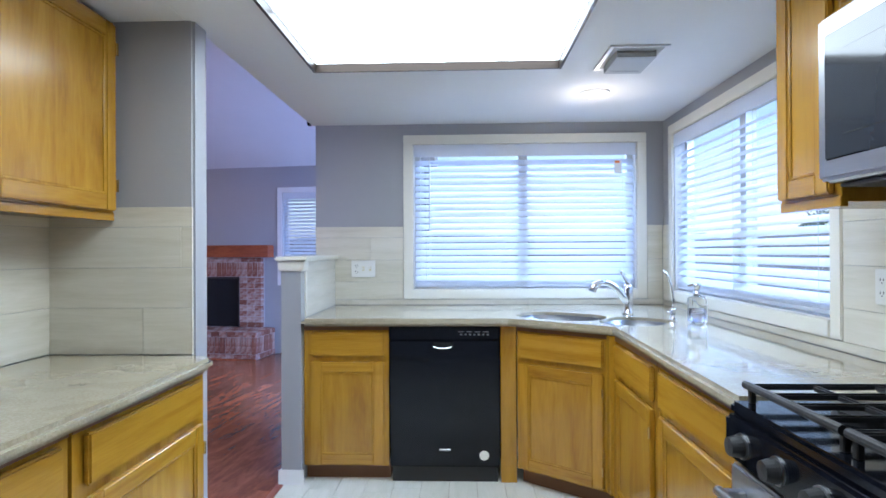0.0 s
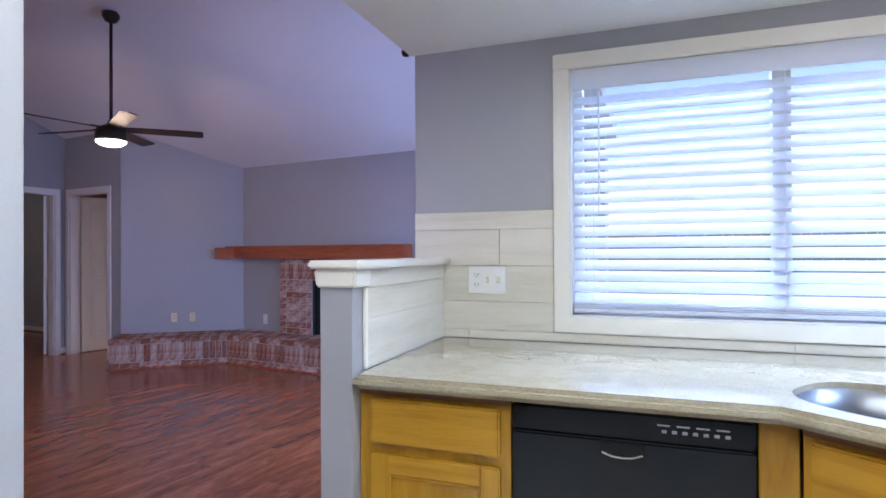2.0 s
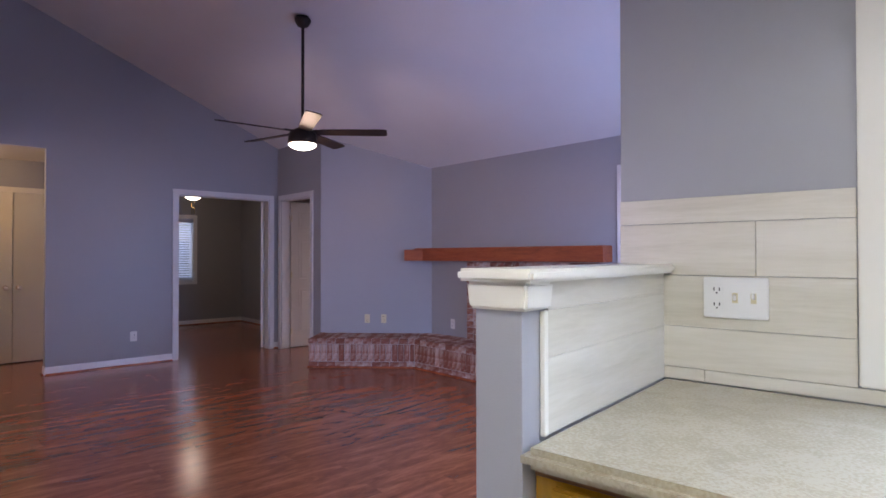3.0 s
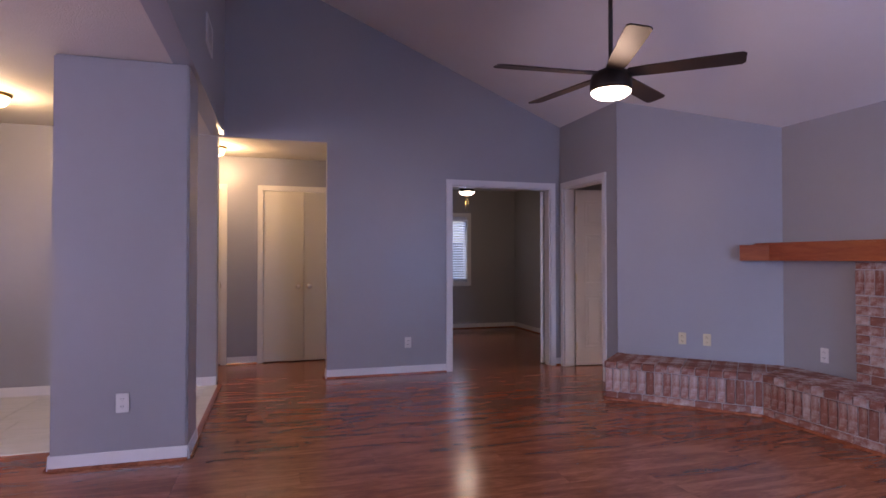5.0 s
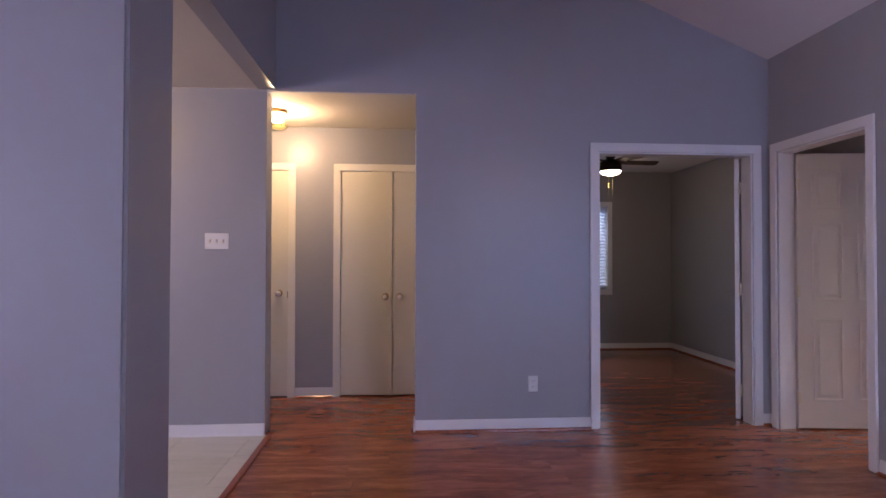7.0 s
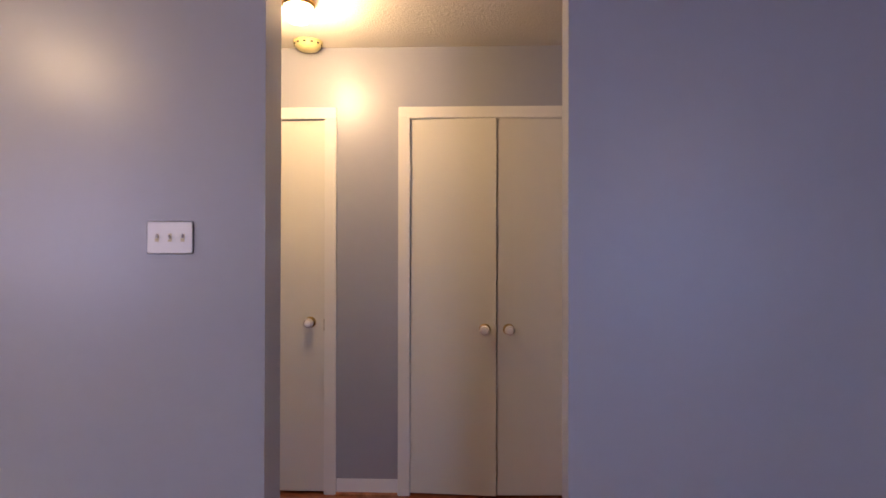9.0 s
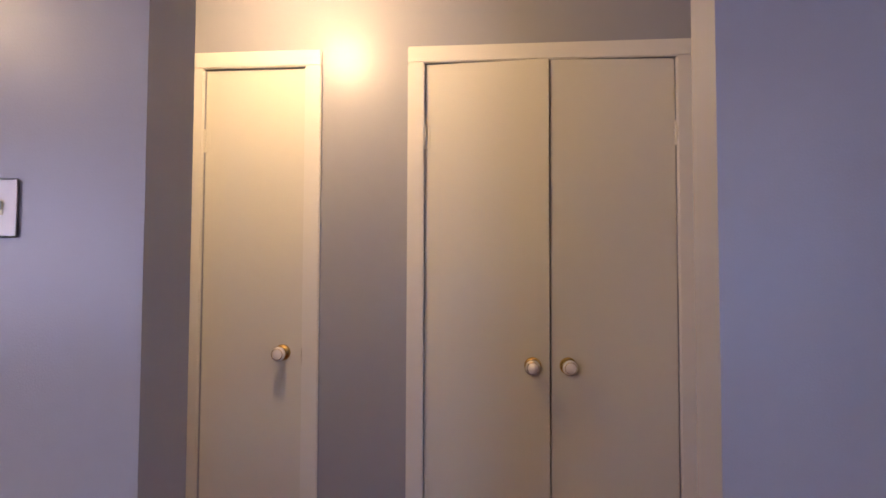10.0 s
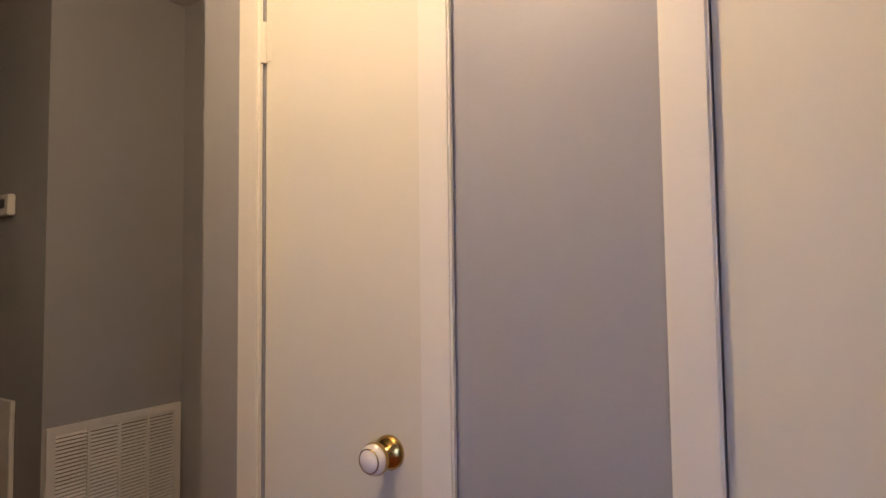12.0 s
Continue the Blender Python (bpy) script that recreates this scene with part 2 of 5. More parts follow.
BLADE = mat("dark_walnut_blade", (0.030, 0.018, 0.013), 0.5, spec=0.3, vary=0.2, scale=5)
BRICK = brick_mat()
MORTAR = mat("whitewashed_mortar", (0.44, 0.38, 0.36), 0.95, vary=0.2, scale=25, bump=0.6)
SOOT = mat("soot_black", (0.006, 0.006, 0.007), 0.9, vary=0.3, scale=8)
SLAT = slat_mat()
GLASS = glass_mat("window_glass")
DARKGLASS = mat("dark_oven_glass", (0.03, 0.035, 0.045), 0.06, vary=0.05, coat=0.4)
SOAP = glass_mat("clear_bottle", (0.96, 0.97, 0.98), 0.02, 1.12)
LIQUID = glass_mat("violet_soap", (0.80, 0.80, 0.92), 0.25, 1.2)
PANEL_GLOW = glow("lit_diffuser", (0.82, 0.93, 1.0), 6.5)
BULB = glow("lit_bulb_glass", (1.0, 0.90, 0.78), 6.0)
BULB_WARM = glow("lit_warm_glass", (1.0, 0.80, 0.55), 4.0)
DET = mat("yellowed_plastic", (0.60, 0.52, 0.24), 0.4, vary=0.08, scale=10)
ORANGE = mat("orange_print", (0.75, 0.20, 0.03), 0.5, vary=0.02)
FENCE = mat("weathered_fence", (0.21, 0.20, 0.20), 0.85, vary=0.3, scale=4, stretch=(6, 6, 1))
LEAF = mat("garden_leaf", (0.12, 0.18, 0.10), 0.6, vary=0.4, scale=2)
BARK = mat("tree_bark", (0.12, 0.09, 0.06), 0.9, vary=0.3, scale=10, bump=0.6)
GRASS = mat("lawn", (0.06, 0.10, 0.03), 0.9, vary=0.4, scale=1.5)

# ---- mesh helpers ----


def box(bm, x0, x1, y0, y1, z0, z1, m=None, mi=0):
    vs = [bm.verts.new((x, y, z)) for x in (x0, x1) for y in (y0, y1) for z in (z0, z1)]
    if m:
        for v in vs:
            v.co = m @ v.co
    for f in ((0, 1, 3, 2), (4, 6, 7, 5), (0, 4, 5, 1), (2, 3, 7, 6), (0, 2, 6, 4), (1, 5, 7, 3)):
        bm.faces.new([vs[i] for i in f]).material_index = mi
    return vs


def bevelled(bm, w=0.004, seg=1):
    bmesh.ops.bevel(bm, geom=bm.edges[:], offset=w, segments=seg, affect="EDGES", clamp_overlap=True)
    return bm


def bbox(x0, x1, y0, y1, z0, z1, w=0.004, seg=1):
    bm = bmesh.new()
    box(bm, x0, x1, y0, y1, z0, z1)
    return bevelled(bm, w, seg)


def turned(profile, seg=24, m=None):
    """A lathed solid round z from (radius, height) pairs."""
    bm = bmesh.new()
    rings = []
    for r, z in profile:
        if r < 1e-5:
            rings.append([bm.verts.new((0, 0, z))])
        else:
            rings.append([bm.verts.new((r * math.cos(2 * math.pi * i / seg), r * math.sin(2 * math.pi * i / seg), z)) for i in range(seg)])
    for a, b in zip(rings, rings[1:]):
        for i in range(seg):
            j = (i + 1) % seg
            if len(a) == 1 and len(b) > 1:
                bm.faces.new((a[0], b[i], b[j]))
            elif len(b) == 1 and len(a) > 1:
                bm.faces.new((a[i], b[0], a[j]))
            elif len(a) > 1:
                bm.faces.new((a[i], b[i], b[j], a[j]))
    bmesh.ops.recalc_face_normals(bm, faces=bm.faces)
    if m:
        bm.transform(m)
    return bm


def tube(points, radius, seg=12):
    """A round pipe along points; radius may be a list."""
    bm = bmesh.new()
    pts = [Vector(p) for p in points]
    rs = radius if isinstance(radius, (list, tuple)) else [radius] * len(pts)
    rings = []
    for i, p in enumerate(pts):
        d = (pts[min(i + 1, len(pts) - 1)] - pts[max(i - 1, 0)]).normalized()
        q = d.to_track_quat("Z", "Y")
        rings.append([bm.verts.new(p + q @ Vector((rs[i] * math.cos(2 * math.pi * k / seg), rs[i] * math.sin(2 * math.pi * k / seg), 0))) for k in range(seg)])
    for a, b in zip(rings, rings[1:]):
        for k in range(seg):
            bm.faces.new((a[k], a[(k + 1) % seg], b[(k + 1) % seg], b[k]))
    bm.faces.new(rings[0][::-1])
    bm.faces.new(rings[-1])
    bmesh.ops.recalc_face_normals(bm, faces=bm.faces)
    return bm


def prism(poly, z0, z1):
    bm = bmesh.new()
    lo = [bm.verts.new((x, y, z0)) for x, y in poly]
    hi = [bm.verts.new((x, y, z1)) for x, y in poly]
    n = len(poly)
    bm.faces.new(lo[::-1])
    bm.faces.new(hi)
    for i in range(n):
        bm.faces.new((lo[i], lo[(i + 1) % n], hi[(i + 1) % n], hi[i]))
    bmesh.ops.recalc_face_normals(bm, faces=bm.faces)
    return bm


def mesh_of(name, bm, material, smooth=False):
    me = bpy.data.meshes.new(name)
    bm.normal_update()
    bm.to_mesh(me)
    bm.free()
    for m in (material if isinstance(material, (list, tuple)) else [material]):
        me.materials.append(m)
    if smooth:
        for p in me.polygons:
            p.use_smooth = True
    return me


def part(name, bm, material, parent, label="", smooth=False, m=None):
    ob = new(name, mesh_of(name, bm, material, smooth))
    if parent:
        ob.parent = parent
    if m:
        ob.matrix_basis = m
    if label:
        tagged(ob, label)
    return ob


def thing(name, label, category, group="", m=None):
    ob = new(name)
    if m:
        ob.matrix_basis = m
    return tagged(ob, label, category, group)


def structure(name, bm, material, m=None, label="", smooth=False):
    ob = new(name, mesh_of(name, bm, material, smooth))
    if m:
        ob.matrix_basis = m
    return tagged(ob, label, kind="structure")


def cells(us, zs, holes, y0, y1, m=None):
    """A wall between y0 and y1 over the grid us x zs, with the cells whose middle lies in a hole left out. holes: (u0, u1, z0, z1)."""
    us = sorted(set(us) | {h[i] for h in holes for i in (0, 1)})
    zs = sorted(set(zs) | {h[i] for h in holes for i in (2, 3)})
    us = [u for u in us if us[0] <= u <= us[-1]]
    bm = bmesh.new()
    nu, nz = len(us) - 1, len(zs) - 1

    def full(i, j):
        if not (0 <= i < nu and 0 <= j < nz):
            return False
        cu, cz = (us[i] + us[i + 1]) / 2, (zs[j] + zs[j + 1]) / 2
        return not any(h[0] < cu < h[1] and h[2] < cz < h[3] for h in holes)

    made = {}

    def v(x, y, z):
        k = (round(x, 5), round(y, 5), round(z, 5))
        if k not in made:
            made[k] = bm.verts.new(k)
        return made[k]

    for i in range(nu):
        for j in range(nz):
            if not full(i, j):
                continue
            a, b, c, d = us[i], us[i + 1], zs[j], zs[j + 1]
            bm.faces.new((v(a, y0, c), v(b, y0, c), v(b, y0, d), v(a, y0, d)))
            bm.faces.new((v(a, y1, c), v(a, y1, d), v(b, y1, d), v(b, y1, c)))
            if not full(i - 1, j):
                bm.faces.new((v(a, y0, c), v(a, y0, d), v(a, y1, d), v(a, y1, c)))
            if not full(i + 1, j):
                bm.faces.new((v(b, y0, c), v(b, y1, c), v(b, y1, d), v(b, y0, d)))
            if not full(i, j - 1):
                bm.faces.new((v(a, y0, c), v(a, y1, c), v(b, y1, c), v(b, y0, c)))
            if not full(i, j + 1):
                bm.faces.new((v(a, y0, d), v(b, y0, d), v(b, y1, d), v(a, y1, d)))
    if m:
        bm.transform(m)
    bmesh.ops.recalc_face_normals(bm, faces=bm.faces)
    return bm


def trim_roof(bm):
    """Cuts a wall off just above the sloping ceiling."""
    co = Vector((0, 6.05, EAVE + 0.06))
    no = Vector((0, SLOPE, 1)).normalized()
    r = bmesh.ops.bisect_plane(bm, geom=bm.verts[:] + bm.edges[:] + bm.faces[:], plane_co=co, plane_no=no, clear_outer=True)
    edges = [g for g in r["geom_cut"] if isinstance(g, bmesh.types.BMEdge)]
    bmesh.ops.holes_fill(bm, edges=edges)
    return bm


# a wall drawn along its own x: turned so that its x runs north
ALONG_Y = Matrix(((0, -1, 0, 0), (1, 0, 0, 0), (0, 0, 1, 0), (0, 0, 0, 1)))


def wall_y(x_face, x_back, y0, y1, z1, holes=()):
    """A wall that runs along y, between x_face and x_back."""
    return cells([y0, y1], [0, z1], list(holes), -max(x_face, x_back), -min(x_face, x_back), ALONG_Y)


def wall_x(y_face, y_back, x0, x1, z1, holes=(), z0=0):
    return cells([x0, x1], [z0, z1], list(holes), min(y_face, y_back), max(y_face, y_back))

# ---- the large structure: living room, hall, bedrooms, entry ----
structure("subfloor", bbox(-10.4, 3.4, -3.2, 8.9, -0.16, -0.020, 0.001), OAK_DARK)
structure("wall_west", trim_roof(wall_y(-6.6, -6.72, 3.386, 6.17, 4.7, [(4.73, 5.92, 0, 2.035)])), WALL)
structure("wall_west_header", trim_roof(cells([2.39, 3.386], [2.433, 4.7], [], 6.6, 6.72, ALONG_Y)), WALL)
structure("wall_switch", wall_y(-6.6, -6.77, -1.0, 2.33, 2.44), WALL)
structure("wall_upper", trim_roof(wall_x(2.39, 2.27, -6.72, 0.08, 4.7, z0=2.44)), WALL)
structure("wall_pier", bevelled(wall_x(2.37, 1.63, -4.85, -4.47, 2.438), 0.012, 2), WALL)
structure("wall_bedroom_door", trim_roof(wall_x(6.05, 6.17, -6.6, -5.45, 4.7, [(-6.5, -5.69, 0, 2.035)])), WALL)
structure("wall_diagonal", trim_roof(cells([0, 1.386], [0, 4.7], [], 0, 0.12)), WALL, pose(-5.445, 6.05, 0, 0, 0, 45))
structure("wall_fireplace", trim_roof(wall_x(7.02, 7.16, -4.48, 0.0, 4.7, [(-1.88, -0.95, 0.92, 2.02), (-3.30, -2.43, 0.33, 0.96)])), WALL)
structure("wall_east_living", trim_roof(wall_y(-0.194, -0.06, 4.16, 7.02, 4.7, [(4.9, 6.6, 0.35, 2.05)])), WALL)
structure("wall_closet", wall_y(-7.70, -7.82, 1.66, 4.02, 2.44, [(1.865, 2.272, 0, 2.035), (2.737, 3.665, 0, 2.035)]), WALL)
structure("wall_hall_end", wall_x(3.90, 4.02, -7.70, -6.72, 2.44), WALL)
structure("wall_closet_return", wall_x(1.66, 1.78, -8.35, -7.82, 2.44), WALL)
structure("wall_alcove", wall_y(-8.35, -8.47, 0.50, 1.78, 2.44, [(0.85, 1.60, 0, 2.035)]), WALL)
structure("wall_grille", wall_x(0.62, 0.50, -8.35, -7.83, 2.44), WALL)
structure("wall_thermostat", wall_y(-7.83, -7.95, -1.0, 0.50, 2.44), WALL)
structure("wall_south", wall_x(-1.0, -1.12, -8.0, -0.85, 2.44, [(-3.5, -1.7, 0.9, 2.03)]), WALL)
structure("wall_closet_back", wall_y(-8.42, -8.5, 1.78, 4.02, 2.44), WALL)
# bath behind the alcove
structure("wall_bath_west", wall_y(-10.0, -10.1, -0.6, 2.2, 2.44), WALL)
structure("wall_bath_south", wall_x(-0.6, -0.7, -10.0, -7.95, 2.44, [(-9.6, -8.8, 1.1, 1.95)]), WALL)
structure("wall_bath_north", wall_x(2.2, 2.3, -10.0, -8.5, 2.44), WALL)
# bedroom seen through the double door
structure("wall_bedroom_west", wall_y(-10.15, -10.27, 4.02, 7.15, 2.44, [(5.32, 6.12, 0.815, 1.965)]), WALL)
structure("wall_bedroom_north", wall_x(7.03, 7.15, -10.15, -6.72, 2.44), WALL)
structure("wall_bedroom_south", wall_x(4.02, 4.14, -10.15, -7.70, 2.44), WALL)
structure("wall_bedroom_east", wall_y(-6.60, -6.72, 6.17, 8.7, 2.44), WALL)
structure("wall_second_bedroom_north", wall_x(8.7, 8.8, -6.72, -4.4, 2.44, [(-6.1, -5.1, 0.9, 2.0)]), WALL)
structure("wall_second_bedroom_east", wall_y(-4.5, -4.4, 7.16, 8.7, 2.44), WALL)

def roof_slab():
    bm = bmesh.new()
    pts = []
    for x in (-6.72, 0.08):
        for y in (2.27, 7.16):
            z = EAVE + SLOPE * (6.05 - y)
            pts.append([bm.verts.new((x, y, z)), bm.verts.new((x, y, z + 0.12))])
    a, b, c, d = pts
    for f in ((a[0], b[0], d[0], c[0]), (a[1], c[1], d[1], b[1]), (a[0], a[1], b[1], b[0]),
              (c[0], d[0], d[1], c[1]), (a[0], c[0], c[1], a[1]), (b[0], b[1], d[1], d[0])):
        bm.faces.new(f)
    bmesh.ops.recalc_face_normals(bm, faces=bm.faces)
    return bm


structure("ceiling_living", roof_slab(), CEIL)
structure("ceiling_entry", bbox(-6.77, -0.85, -1.12, 2.27, 2.442, 2.54, 0.001), CEIL_TEX)
structure("ceiling_hall", bbox(-8.5, -6.602, -1.12, 2.27, 2.427, 2.55, 0.001), CEIL_TEX)
structure("ceiling_hall_north", bbox(-8.5, -6.722, 2.27, 4.02, 2.427, 2.55, 0.001), CEIL_TEX)
structure("ceiling_hall_corner", bbox(-6.721, -6.603, 2.271, 2.392, 2.427, 2.439, 0.001), CEIL_TEX)
structure("ceiling_hall_opening", bbox(-6.72, -6.60, 2.27, 3.386, 2.426, 2.432, 0.001), CEIL_TEX)
structure("ceiling_bath", bbox(-10.1, -8.5, -0.7, 2.3, 2.445, 2.55, 0.001), CEIL)
structure("ceiling_bedroom", bbox(-10.27, -6.72, 4.02, 7.15, 2.445, 2.55, 0.001), CEIL)
structure("ceiling_second_bedroom", prism([(-6.60, 6.172), (-5.46, 6.172), (-4.52, 7.162), (-4.4, 7.162), (-4.4, 8.8), (-6.60, 8.8)], 2.445, 2.55), CEIL)

# ---- the kitchen, in its own axes: u along the sink wall, v towards the garden ----


def ks(name, bm, material, label=""):
    return structure(name, bm, material, KM, label)


ks("wall_kitchen_north", cells([0, 2.48], [0, 2.9], [(0.67, 2.18, 1.012, 2.00)], 0, 0.13), WALL)
ks("wall_kitchen_east", cells([-4.4, 0.0], [0, 2.6], [(-1.75, -0.20, 1.012, 2.01)], -2.49, -2.36, ALONG_Y), WALL)
ks("wall_kitchen_west", cells([-4.4, -1.78], [0, 2.46], [], 0.55, 0.68, ALONG_Y), WALL)
ks("wall_stub", bevelled(cells([-0.68, 0.008], [0, 2.15], [], -1.78, -1.668), 0.01, 2), WALL)
ks("wall_kitchen_south", cells([-0.68, 2.49], [0, 2.6], [], -4.5, -4.4), WALL)
ks("wall_half", bevelled(bbox(0.015, 0.125, -0.80, 0.0, 0.0, 1.17, 0.001), 0.008, 2), WALL)
ks("ceiling_kitchen", cells([-0.02, 2.36], [-4.4, 0.0], [(0.30, 1.48, -3.03, -1.17)], -2.26, -2.14,
                            Matrix(((1, 0, 0, 0), (0, 0, 1, 0), (0, -1, 0, 0), (0, 0, 0, 1)))), CEIL)
ks("ceiling_kitchen_west", bbox(-0.68, -0.022, -4.4, -1.66, 2.14, 2.26, 0.001), CEIL)
for name, box_, paint in (("wall_above_opening", (-0.015, 0.07, -1.90, 0.12, 2.262, 4.7), WALL), ("header_face", (-0.019, -0.0155, -1.90, -0.001, 2.142, 4.7), CEIL)):
    bm = bmesh.new()
    box(bm, *box_)
    bm.transform(KM)
    bmesh.ops.recalc_face_normals(bm, faces=bm.faces)
    structure(name, trim_roof(bm), paint)
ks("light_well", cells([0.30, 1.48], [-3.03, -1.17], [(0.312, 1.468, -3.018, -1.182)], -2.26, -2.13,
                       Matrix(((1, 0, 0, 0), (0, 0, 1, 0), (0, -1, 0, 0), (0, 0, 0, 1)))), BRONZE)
ks("kitchen_screed", bbox(0.02, 2.36, -4.4, -0.0, -0.018, 0.002, 0.0005), GROUT)

# half-wall cap and moulding
cap = thing("half_wall_cap", "cream-painted wooden cap with moulding on the half wall", "wall cap", m=KM)
part("board", bbox(-0.012, 0.166, -0.832, 0.0, 1.222, 1.248, 0.007, 2), CREAM, cap)
bm = bmesh.new()
box(bm, 0.001, 0.147, -0.818, -0.71, 1.166, 1.221)
for vert in bm.verts:
    if vert.co.z < 1.19:
        vert.co.x = 0.07 + (vert.co.x - 0.07) * 0.93
        vert.co.y = max(vert.co.y, -0.813)
part("moulding", bevelled(bm, 0.006, 2), CREAM, cap)

# ---- trim ----


def casing(name, m, w, h, face=0.064, depth=0.016, sill=None, material=TRIM):
    """Door or window casing: an opening w wide and h high from (0, 0); the face looks to -y."""
    top = h + face
    lo = 0 if sill is None else -face
    legs = thing(name, "painted wooden casing round the opening", "casing", m=m)
    for x in (-face, w):
        bm = bbox(x, x + face, -depth, 0, lo, h, 0.004, 2)
        part("side_casing", bm, material, legs)
    bm = bbox(-face, w + face, -depth, 0, h, top, 0.004, 2)
    part("head_casing", bm, material, legs)
    if sill is not None:
        part("bottom_casing", bbox(0, w, -depth - 0.004, 0, -face, 0, 0.004, 2), material, legs)
    legs["kind"] = "structure"
    return legs


def face_east(x, y, z=0):
    """Frame whose local x runs along -... so that local -y looks east."""
    return pose(x, y, z, 0, 0, 90)


casing("trim", face_east(-6.598, 4.73), 1.19, 2.035)
casing("trim", pose(-6.5, 6.048, 0), 0.81, 2.035)
casing("trim", face_east(-7.698, 1.865), 0.407, 2.035, material=CREAM)
casing("trim", face_east(-7.698, 2.737), 0.928, 2.035, material=CREAM)
casing("trim", face_east(-8.348, 0.85), 0.75, 2.035, material=CREAM)
for name, m, w, d in (("jamb_liner", face_east(-6.6, 4.73), 1.19, 0.12), ("jamb_liner", pose(-6.5, 6.05, 0), 0.81, 0.12),
                      ("jamb_liner", face_east(-7.74, 1.865), 0.407, 0.08), ("jamb_liner", face_east(-7.74, 2.737), 0.928, 0.08),
                      ("jamb_liner", face_east(-8.35, 0.85), 0.75, 0.12)):
    bm = bmesh.new()
    box(bm, 0.0, 0.012, 0.001, d, 0, 2.023)
    box(bm, w - 0.012, w, 0.001, d, 0, 2.023)
    box(bm, 0.0, w, 0.001, d, 2.023, 2.034)
    structure(name, bm, TRIM, m)


def quarter(length, d):
    """A quarter-round strip against a face d in front of the wall."""
    bm = bmesh.new()
    prof = [(-d, 0.0005), (-d - 0.016, 0.0005), (-d - 0.014, 0.009), (-d - 0.008, 0.015), (-d, 0.017)]
    ends = [[bm.verts.new((x, y, z)) for y, z in prof] for x in (0, length)]
    bm.faces.new(ends[0])
    bm.faces.new(ends[1][::-1])
    for i in range(len(prof)):
        j = (i + 1) % len(prof)
        bm.faces.new((ends[0][j], ends[0][i], ends[1][i], ends[1][j]))
    bmesh.ops.recalc_face_normals(bm, faces=bm.faces)
    return bm


def base(m, length, h=0.085, d=0.014, material=TRIM, shoe=True):
    bm = bmesh.new()
    box(bm, 0, length, -d, -0.001, 0.001, h)
    for e in bm.verts:
        if e.co.z > h - 0.001 and e.co.y < -d / 2:
            e.co.y += d * 0.5
    structure("baseboard", bm, material, m)
    if shoe:
        structure("shoe_moulding", quarter(length, d), FLOOR, m)


base(face_east(-6.6, 3.386), 1.28)
base(face_east(-6.6, 5.985), 0.063)
base(pose(-6.72, 3.386, 0, 0, 0, 0), 0.12)
base(face_east(-6.6, -1.0), 3.33, shoe=False)
base(pose(-4.85, 1.63, 0), 0.38)
base(face_east(-4.47, 1.63), 0.74)
base(pose(-4.47, 2.37, 0, 0, 0, 180), 0.38)
base(face_east(-7.70, 2.34), 0.332)
base(face_east(-7.70, 1.66), 0.138)
base(face_east(-10.15, 4.14), 2.89)
base(pose(-10.15, 7.03, 0), 3.43)
base(pose(-6.6, 6.05, 0), 0.034)
base(pose(-5.62, 6.05, 0), 0.175)
base(face_east(-7.83, -1.0), 1.4)
base(face_east(-8.35, 0.62), 0.16)
base(pose(-1.9, 7.02, 0), 1.70)
base(KM @ pose(0.014, 0.0, 0, 0, 0, 270), 0.80)
base(KM @ pose(0.001, -0.80, 0), 0.138, shoe=False)

# ---- windows and blinds ----


def window(name, m, w, h, depth=0.12, mullion=True):
    """A window in an opening w x h; local -y looks into the room."""
    win = thing(name, "white vinyl sliding window behind a blind", "window", m=m)
    win["kind"] = "structure"
    bm = bmesh.new()
    y0, y1 = depth - 0.055, depth - 0.01
    box(bm, 0.0, 0.045, y0, y1, 0, h)
    box(bm, w - 0.045, w, y0, y1, 0, h)
    box(bm, 0.045, w - 0.045, y0, y1, 0, 0.045)
    box(bm, 0.045, w - 0.045, y0, y1, h - 0.045, h)
    if mullion:
        box(bm, w / 2 - 0.03, w / 2 + 0.03, y0 - 0.01, y1, 0.045, h - 0.045)
    part("window_frame", bm, PLASTIC, win)
    for i in range(2):
        g = part("pane", bbox(0.045 if i == 0 else w / 2 + 0.03, (w / 2 - 0.03) if i == 0 else w - 0.045, y0 + 0.02, y0 + 0.024, 0.045, h - 0.045, 0.0005), GLASS, win)
        g.visible_shadow = False
    bm = bmesh.new()
    box(bm, 0.0, 0.006, 0.0, y0, 0.006, h - 0.006)
    box(bm, w - 0.006, w, 0.0, y0, 0.006, h - 0.006)
    box(bm, 0, w, 0.0, y0, 0, 0.006)
    box(bm, 0, w, 0.0, y0, h - 0.006, h)
    part("window_reveal", bm, TRIM, win)
    return win


